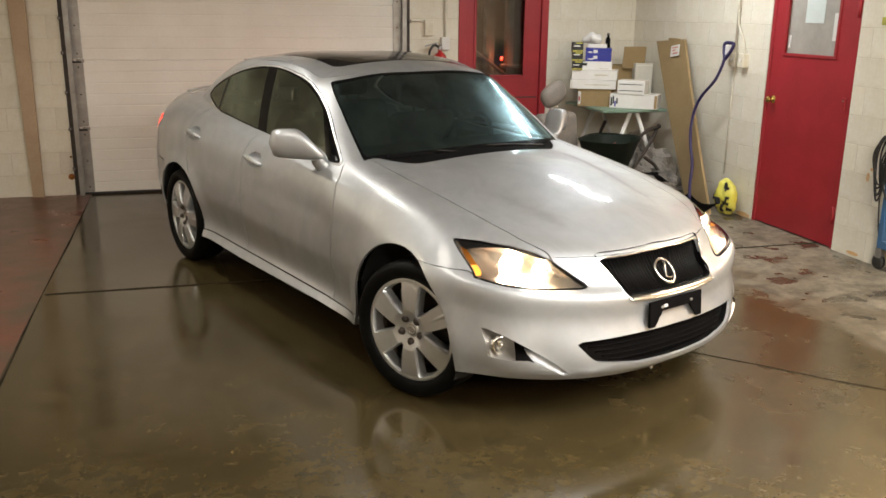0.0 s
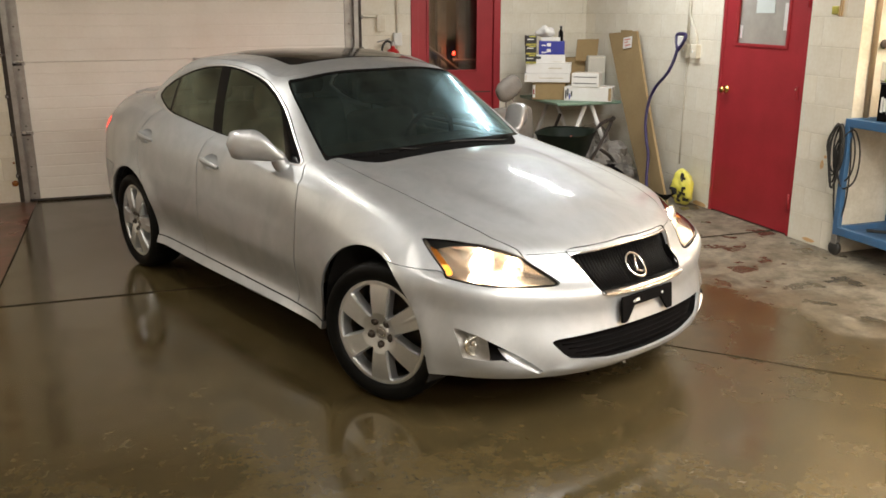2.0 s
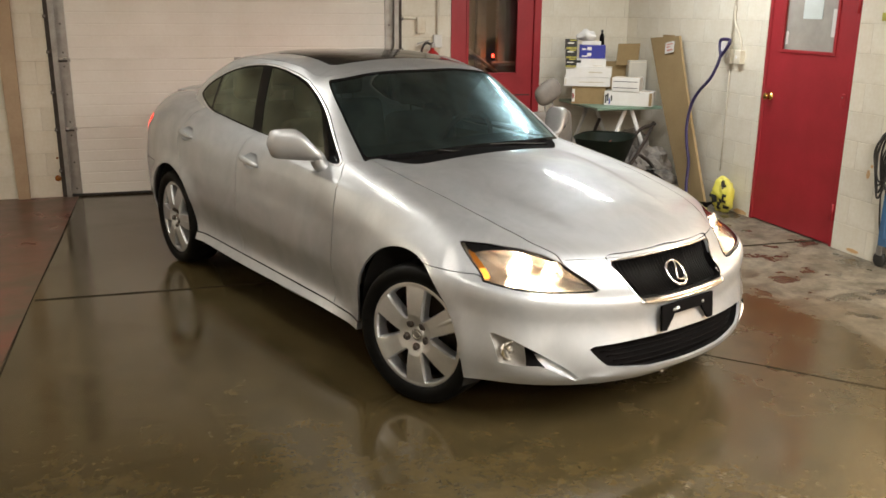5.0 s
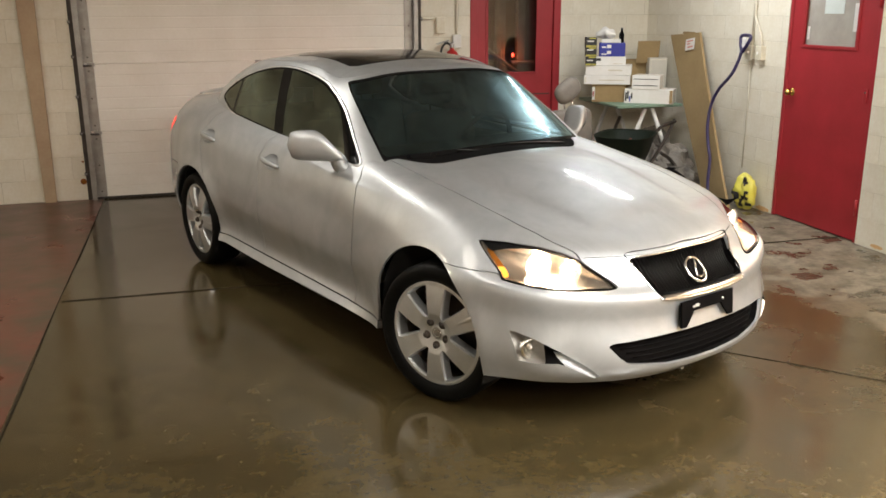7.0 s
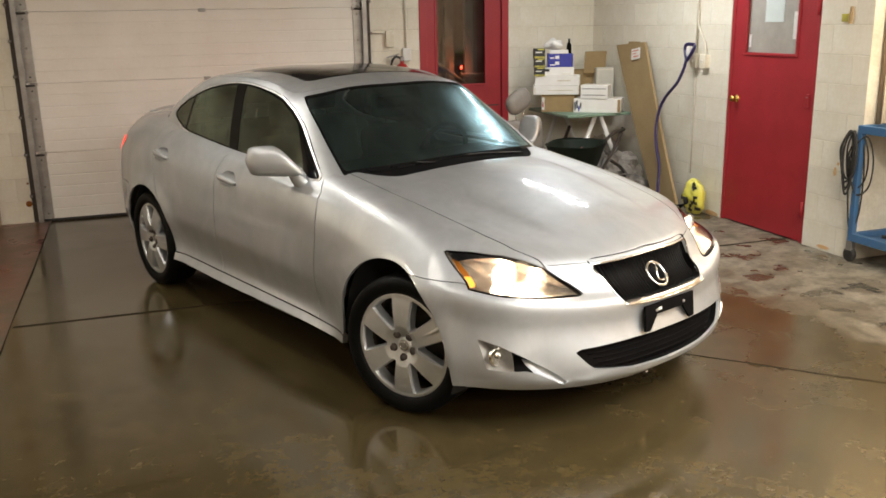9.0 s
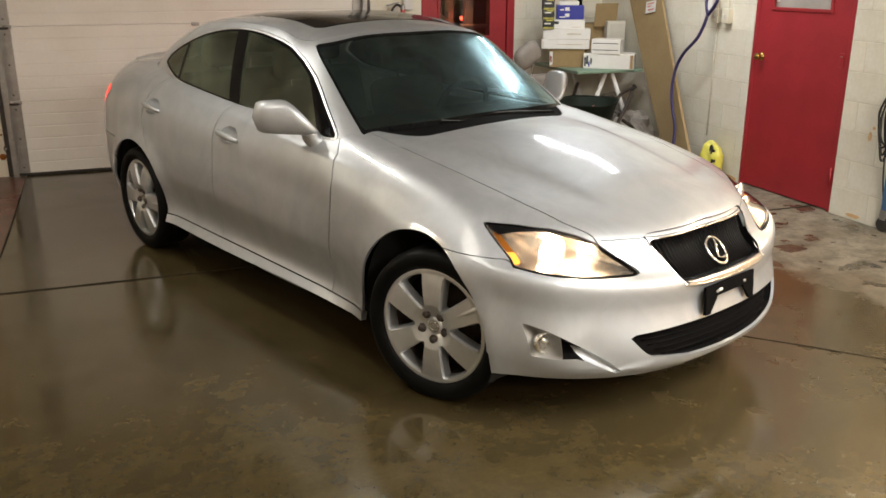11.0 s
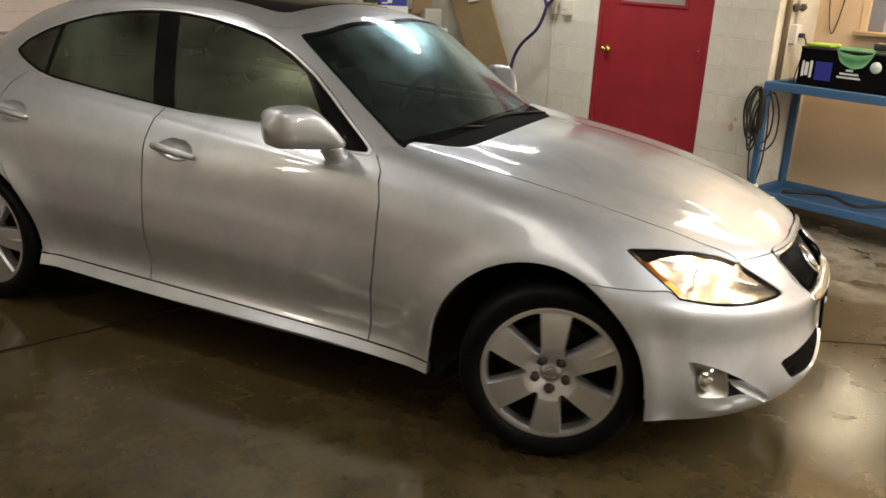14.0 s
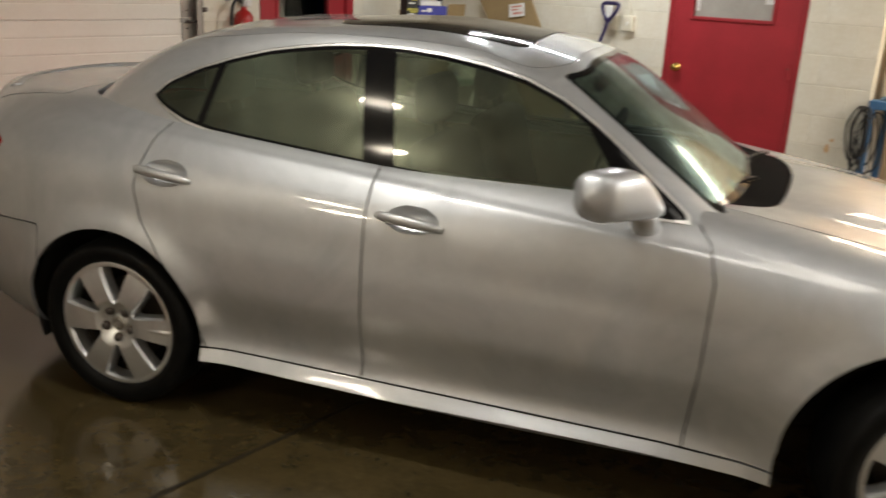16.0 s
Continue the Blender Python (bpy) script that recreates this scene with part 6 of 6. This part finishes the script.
part("wheel", lathe([(.0005, -.03), (.08, -.03), (.12, -.04), (.165, -.03), (.175, 0), (.165, .03), (.12, .04), (.08, .03), (.0005, .03)], 32), M_tyre, wb, "", True, pose(0, -.42, .176, 0, 0, 90))
part("reflector", box((.222, -.04, .485), (.006, .085, .05), .002, Matrix.Rotation(radians(-18), 4, "Y")), mat("rusty_red_patch", (.22, .045, .03), (.12, .04, .025), rough=.6, scale=30), wb, "rusty red patch")

# rubbish under the table
rng = random.Random(5)


def crumple(name, c, size, material, label, seed, rough_=.06):
    """A heap of creased sheet: sharp folds pulled out of a rounded lump."""
    bm = blob(c, size, (40, 24))
    for v in bm.verts:
        q = v.co * 7 + Vector((seed * 3.1, 0, 0))
        fold = 1 - abs(noise.noise(q)) * 2
        v.co += v.normal * (rough_ * (fold - .4) + .35 * rough_ * (1 - abs(noise.noise(q * 2.7)) * 2))
        v.co.z = max(v.co.z, .002)
    return tagged(part(name, bm, material, None, "", False), label, "rubbish", "rubbish under the table")


for k, (x, y, r, h) in enumerate(((2.45, 3.95, .20, .42), (2.62, 3.62, .17, .40), (2.66, 4.05, .16, .50), (2.35, 3.60, .15, .26))):
    crumple("plastic_sheet", (x, y, h * .45), (r, r, h * .55), M_sheet, "crumpled greyish plastic sheet on the floor", k, .07)
for k in range(9):
    x, y = 2.24 + rng.random() * .34, 2.95 + rng.random() * .5
    r = .07 + rng.random() * .08
    crumple("rubbish_bag", (x, y, r * .7), (r * 1.2, r, r), M_rag if k % 3 else M_black, "crumpled dark plastic rubbish on the floor", k + 10, .05)
for k, pts in enumerate((((2.30, 3.45, .50), (2.50, 3.62, .60), (2.72, 3.74, .63)), ((2.36, 3.35, .40), (2.52, 3.42, .30), (2.60, 3.30, .12)))):
    tagged(part("pipe_offcut", tube(smooth_line(pts, 5), .016, 10), M_dark, None, "", True), "dark pipe offcut among the rubbish", "pipe", "pipes under the table")

# loose car seat whose head restraint shows over the car
st = empty("loose_seat", pose(1.69, 3.34, 0, 0, 0, 200), "loose grey vinyl car seat standing on the floor", "seat")
part("cushion", box((0, 0, .22), (.50, .50, .20), .06, segs=4), M_grey, st, smooth=True)
part("rail", box((0, 0, .06), (.42, .40, .12), .01), M_dark, st)
part("backrest", box((0, -.28, .52), (.48, .15, .56), .06, Matrix.Translation((0, -.28, .2)) @ Matrix.Rotation(.12, 4, "X") @ Matrix.Translation((0, .28, -.2)), segs=4), M_grey, st, smooth=True)
part("headrest", blob((0, 0, 0), (.15, .06, .10), (28, 18), lambda p: Vector((math.copysign(abs(p.x) ** .75, p.x), p.y, math.copysign(abs(p.z) ** .75, p.z)))), M_grey, st, "padded grey head restraint", True, pose(.02, -.36, .965, 12, 28, 0))
for d in (-.05, .05):
    part("post", tube([(d, -.35, .75), (d + .02, -.355, .90)], .006, 8), M_chrome, st, "", True)

# ---- alcove: cart, cables, tools, window ----
ct = empty("tool_cart", pose(0, 0, 0), "blue steel workshop cart with a lower shelf and casters", "cart")
CX0, CX1, CY0, CY1 = 2.83, 3.34, -.70, .885
for z0, z1 in ((.905, .96), (.15, .205)):
    bm = bmesh.new()
    for lo, hi in (((CX0, CY0, z0), (CX0 + .04, CY1, z1)), ((CX1 - .04, CY0, z0), (CX1, CY1, z1)), ((CX0 + .04, CY1 - .04, z0), (CX1 - .04, CY1, z1)), ((CX0 + .04, CY0, z0), (CX1 - .04, CY0 + .04, z1)), ((CX0 + .04, CY0 + .04, z0 + .012), (CX1 - .04, CY1 - .04, z0 + .02))):
        add_box(bm, [(a + b) / 2 for a, b in zip(lo, hi)], [abs(b - a) for a, b in zip(lo, hi)], .003)
    part("shelf", bm, M_blue, ct)
for x in (CX0 + .02, CX1 - .02):
    for y in (CY0 + .02, CY1 - .02):
        part("leg", box((x, y, .56), (.042, .042, .72), .004), M_blue, ct)
        cs = part("caster", box((x, y, .115), (.04, .05, .07), .004), M_steel, ct)
        part("caster_wheel", lathe([(.0005, -.018), (.04, -.018), (.05, -.012), (.05, .012), (.04, .018), (.0005, .018)], 24), M_rubber, cs, "", True, pose(x, y, .051, 0, 0, 90))

kb = empty("black_box", pose(3.01, .405, .96, 0, 0, -90), "black printed carton with a blue label on the cart", "box")
part("body", box((0, 0, .122), (.60, .20, .244), .006), M_black, kb)
part("lid", box((0, 0, .247), (.605, .205, .012), .003), M_ink, kb)
part("print", box((-.13, -.1015, .105), (.11, .003, .12)), M_navy, kb, "blue label")
for u, w_, h_ in ((-.268, .016, .10), (-.243, .022, .085), (-.214, .016, .11)):
    part("print", box((u, -.1015, .11), (w_, .003, h_)), M_white, kb)
for z_, w_ in ((.082, .15), (.105, .12), (.128, .045)):
    part("print", box((.04, -.1015, z_), (w_, .003, .012)), M_paper, kb)
part("print", lathe([(.0005, -.003), (.036, -.003), (.036, 0)], 24), M_paper, kb, "", True, pose(.20, -.1, .165))
bm = bmesh.new()
rows = []
for i in range(13):
    f = i / 12
    row = []
    for k in range(9):
        g = k / 8
        p = Vector((2.91 + g * .22, .465 - f * .24, 1.222 + .012 * noise.noise(Vector((f * 4, g * 4, 0)))))
        if g < .35:
            p.x, p.z = 2.904 - .006 * noise.noise(Vector((f * 6, g * 6, 2))), 1.222 - (.35 - g) * (.04 + .30 * math.sqrt(max(0, 1 - ((f - .5) / .48) ** 2)) + .05 * noise.noise(Vector((f * 5, 3, 1))))
        row.append(bm.verts.new(p))
    rows.append(row)
for a, b in zip(rows, rows[1:]):
    for k in range(8):
        bm.faces.new((a[k], a[k + 1], b[k + 1], b[k]))
bmesh.ops.solidify(bm, geom=list(bm.faces), thickness=.006)
tagged(part("green_cloth", bm, M_green, None, "", True), "green cleaning cloth thrown over the black carton", "cloth")
tagged(part("sponge_cloth", box((3.0, .60, 1.227), (.17, .17, .022), .009, segs=3), mat("yellow_green_cloth", (.30, .44, .05), (.24, .36, .05), rough=.9, scale=25, bump=.002), None, "", True), "folded yellow-green cloth on the black carton", "cloth")
tagged(part("scanner", box((3.07, .225, 1.245), (.10, .13, .045), .012, segs=3), M_ink, None, "", True), "small black plastic device on the carton", "device")
lamp_t = empty("jar", pose(3.04, -.075, .96), "small pale jar on the cart", "jar")
part("body", lathe([(.0005, 0), (.05, .003), (.052, .11), (.04, .13)], 24, "z"), M_white, lamp_t, "", True)
part("lid", lathe([(.042, .128), (.042, .15), (.0005, .152)], 24, "z"), M_dark, lamp_t, "", True)


def loops(name, m, material, label, seed, n=4, w=.10, h=.34, r=.006):
    rng = random.Random(seed)
    bm = bmesh.new()
    for i in range(n):
        ww, hh, dx = w * (.7 + .6 * rng.random()), h * (.6 + .6 * rng.random()), (rng.random() - .5) * .08
        line = smooth_line([(dx, -.01 * i, 0), (dx - ww, -.015 * i, -hh * .4), (dx - ww * .4, -.01 * i, -hh), (dx + ww * .6, -.012 * i, -hh * .85), (dx + ww * .7, -.01 * i, -hh * .35)], 6, True)
        add_tube(bm, line + line[:1], r, 6, False)
    return tagged(part(name, bm, material, None, "", True, m), label, "cable")


loops("cable_coil", pose(2.82, .89, .92, 0, 0, -90), M_rubber, "black cable looped over the corner of the cart", 3, 5, .06, .36, .007)
loops("cable_coil", pose(2.86, .84, .89, 0, 0, -70), M_rubber, "black cable hanging from the cart", 8, 3, .07, .55)
hose = smooth_line([(2.92, .67, .215), (3.07, .42, .225), (2.94, .17, .222), (3.17, -.03, .225), (3.02, -.33, .222), (3.12, -.58, .225)], 8)
tagged(part("hose", tube(hose, .012, 8), M_rubber, None, "", True), "black hose lying on the lower shelf", "hose")
tagged(part("pipe", tube([(2.99, Y_END - .022, .95), (2.985, Y_END - .022, 2.75)], .018, 12), mat("brown_pipe", (.26, .18, .11), (.33, .24, .15), rough=.5), None, "", True), "brown painted pipe down the wall end", "pipe")
tagged(part("pipe", tube([(3.135, Y_END - .016, 1.33), (3.135, Y_END - .016, 2.75)], .010, 10), M_white, None, "", True), "thin white conduit on the wall end", "pipe")
pw = empty("power_outlet", pose(3.135, Y_END, 1.27), "white outlet box with plugged-in black cord", "outlet")
part("case", box((0, -.025, 0), (.08, .05, .13), .005), M_white, pw)
part("plug", box((.015, -.065, -.005), (.045, .035, .03), .006), M_ink, pw)
part("cord", tube(smooth_line([(.03, -.075, -.01), (.055, -.085, -.06), (.045, -.07, -.18), (.02, -.06, -.30), (.03, -.06, -.34)], 6), .005, 8), M_rubber, pw, "", True)
for k, (x, z, s) in enumerate(((3.08, 1.45, .05), (3.18, 1.45, .045), (3.16, 1.58, .06), (3.09, 1.72, .05))):
    tl = empty("hung_tool", pose(x, Y_END, z), "dark hand tool hung on the wall", "tool", "tools on the wall")
    part("head", blob((0, -.03, 0), (s, .02, s * .55), (14, 8), lambda p: Vector((p.x, p.y, p.z * (1 - .5 * p.x)))), M_dark, tl, "", True)
    part("hook", tube([(0, 0, .01), (0, -.04, .012), (0, -.045, .03)], .004, 6), M_steel, tl)

win = empty("window_1", pose(X_ALC, .585, 0, 0, 0, -90), "inner window to a lit office behind the alcove", "window", kind="structure")
part("window_frame", frame_solid(0, 1.07, 1.29, 2.1, .05, .10), M_alcove, win, m=pose(0, -.01, 0))
part("window_sill", box((.535, -.02, 1.30), (1.10, .12, .03), .006), M_card, win, "golden wooden sill")
pane = part("pane", box((.535, .06, 1.70), (.98, .006, .76)), M_pane, win, "clear glass to a lit room")
pane.visible_shadow = False
part("mullion", box((.10, .05, 1.70), (.11, .06, .78), .004), mat("grey_blue_frame", (.22, .23, .27), (.17, .18, .21), rough=.5), win, "grey-blue painted frame post")
of = empty("office_light", pose(5.095, .62, 2.17, 0, 0, -90), "lit white tube fitting on the office wall", "wall lamp")
part("housing", box((0, -.02, 0), (.70, .04, .16), .008), M_white, of)
part("diffuser", box((0, -.055, 0), (.64, .03, .12), .012, segs=3), glow("office_diffuser", (1.0, .90, .70), 26), of, "glowing diffuser", True)
lamp = bpy.data.lights.new("office_lamp", "AREA")
lamp.shape, lamp.size, lamp.size_y, lamp.energy, lamp.color = "RECTANGLE", .62, .12, 14, WARM
new("office_lamp", lamp).matrix_basis = look((5.01, .62, 2.17), (3, .3, 1.9))
tagged(part("filing_cabinet", between((3.9, -.235, 0), (4.35, .485, 1.42), .01), M_dark), "dark steel filing cabinet in the lit office", "cabinet")
tagged(part("red_poster", between((5.085, .12, 1.62), (5.099, .59, 2.05), .002), M_extred), "red poster on the office wall", "poster")
tagged(part("hanging_cord", tube(smooth_line([(3.475, .845, 1.95), (3.47, .815, 1.5), (3.47, .765, 1.28), (3.47, .715, 1.5), (3.475, .665, 2.0)], 8), .004, 6), M_rubber, None, "", True), "thin cord hung in a loop on the alcove wall", "cord")

# ---- concrete blocks of the walls, joints recessed ----
BW, BH, JT, PROUD = .406, .203, .004, .0011
block_meshes = {}


def block_mesh(w, h):
    key = (round(w, 3), round(h, 3))
    if key not in block_meshes:
        bm = bmesh.new()
        b = .003
        fr_ = [(-w / 2, 0, 0), (w / 2, 0, 0), (w / 2, 0, h), (-w / 2, 0, h)]
        ba = [bm.verts.new((x, 0, z)) for x, _, z in fr_]
        fa = [bm.verts.new((x - math.copysign(b, x), -PROUD, z + (b if z < h / 2 else -b))) for x, _, z in fr_]
        bm.faces.new(fa)
        for i in range(4):
            bm.faces.new((ba[i], ba[(i + 1) % 4], fa[(i + 1) % 4], fa[i]))
        bmesh.ops.recalc_face_normals(bm, faces=bm.faces)
        me = bpy.data.meshes.new("block")
        bm.to_mesh(me)
        bm.free()
        me.materials.append(M_wall)
        block_meshes[key] = me
    return block_meshes[key]


def lay_blocks(parent, m, u0, u1, z1, holes=(), z0=0.0):
    """Courses of blocks in running bond from u0 to u1, cut at openings."""
    row, z = 0, z0
    while z < z1 - .05:
        h = min(BH, z1 - z)
        u = u0 - (BW / 2 if row % 2 else 0)
        spans = []
        while u < u1:
            a, b = max(u, u0), min(u + BW, u1)
            u += BW
            cut = [(a, b)]
            for ha, hb, hz0, hz1 in holes:
                if z + h > hz0 + .02 and z < hz1 - .02:
                    cut = [(x, y) for p, q in cut for x, y in ((p, min(q, ha)), (max(p, hb), q)) if y - x > .03]
            spans += [c for c in cut if c[1] - c[0] > .03]
        for a, b in spans:
            ob = new("block", block_mesh(b - a - JT, h - JT))
            ob.parent = parent
            ob.matrix_basis = m @ pose((a + b) / 2, 0, z + JT / 2)
        z += BH
        row += 1


lay_blocks(wall_east, pose(XR, YB, 0, 0, 0, -90), 0, YB - Y_END, 2.45, [(YB - EY1, YB - EY0, -1, DZ)])
lay_blocks(wall_north, pose(0, YB, 0), -3.9, GX0, 2.45)
lay_blocks(wall_north, pose(0, YB, 0), GX1, XR, 2.45, [(DX0, DX1, -1, DZ)])
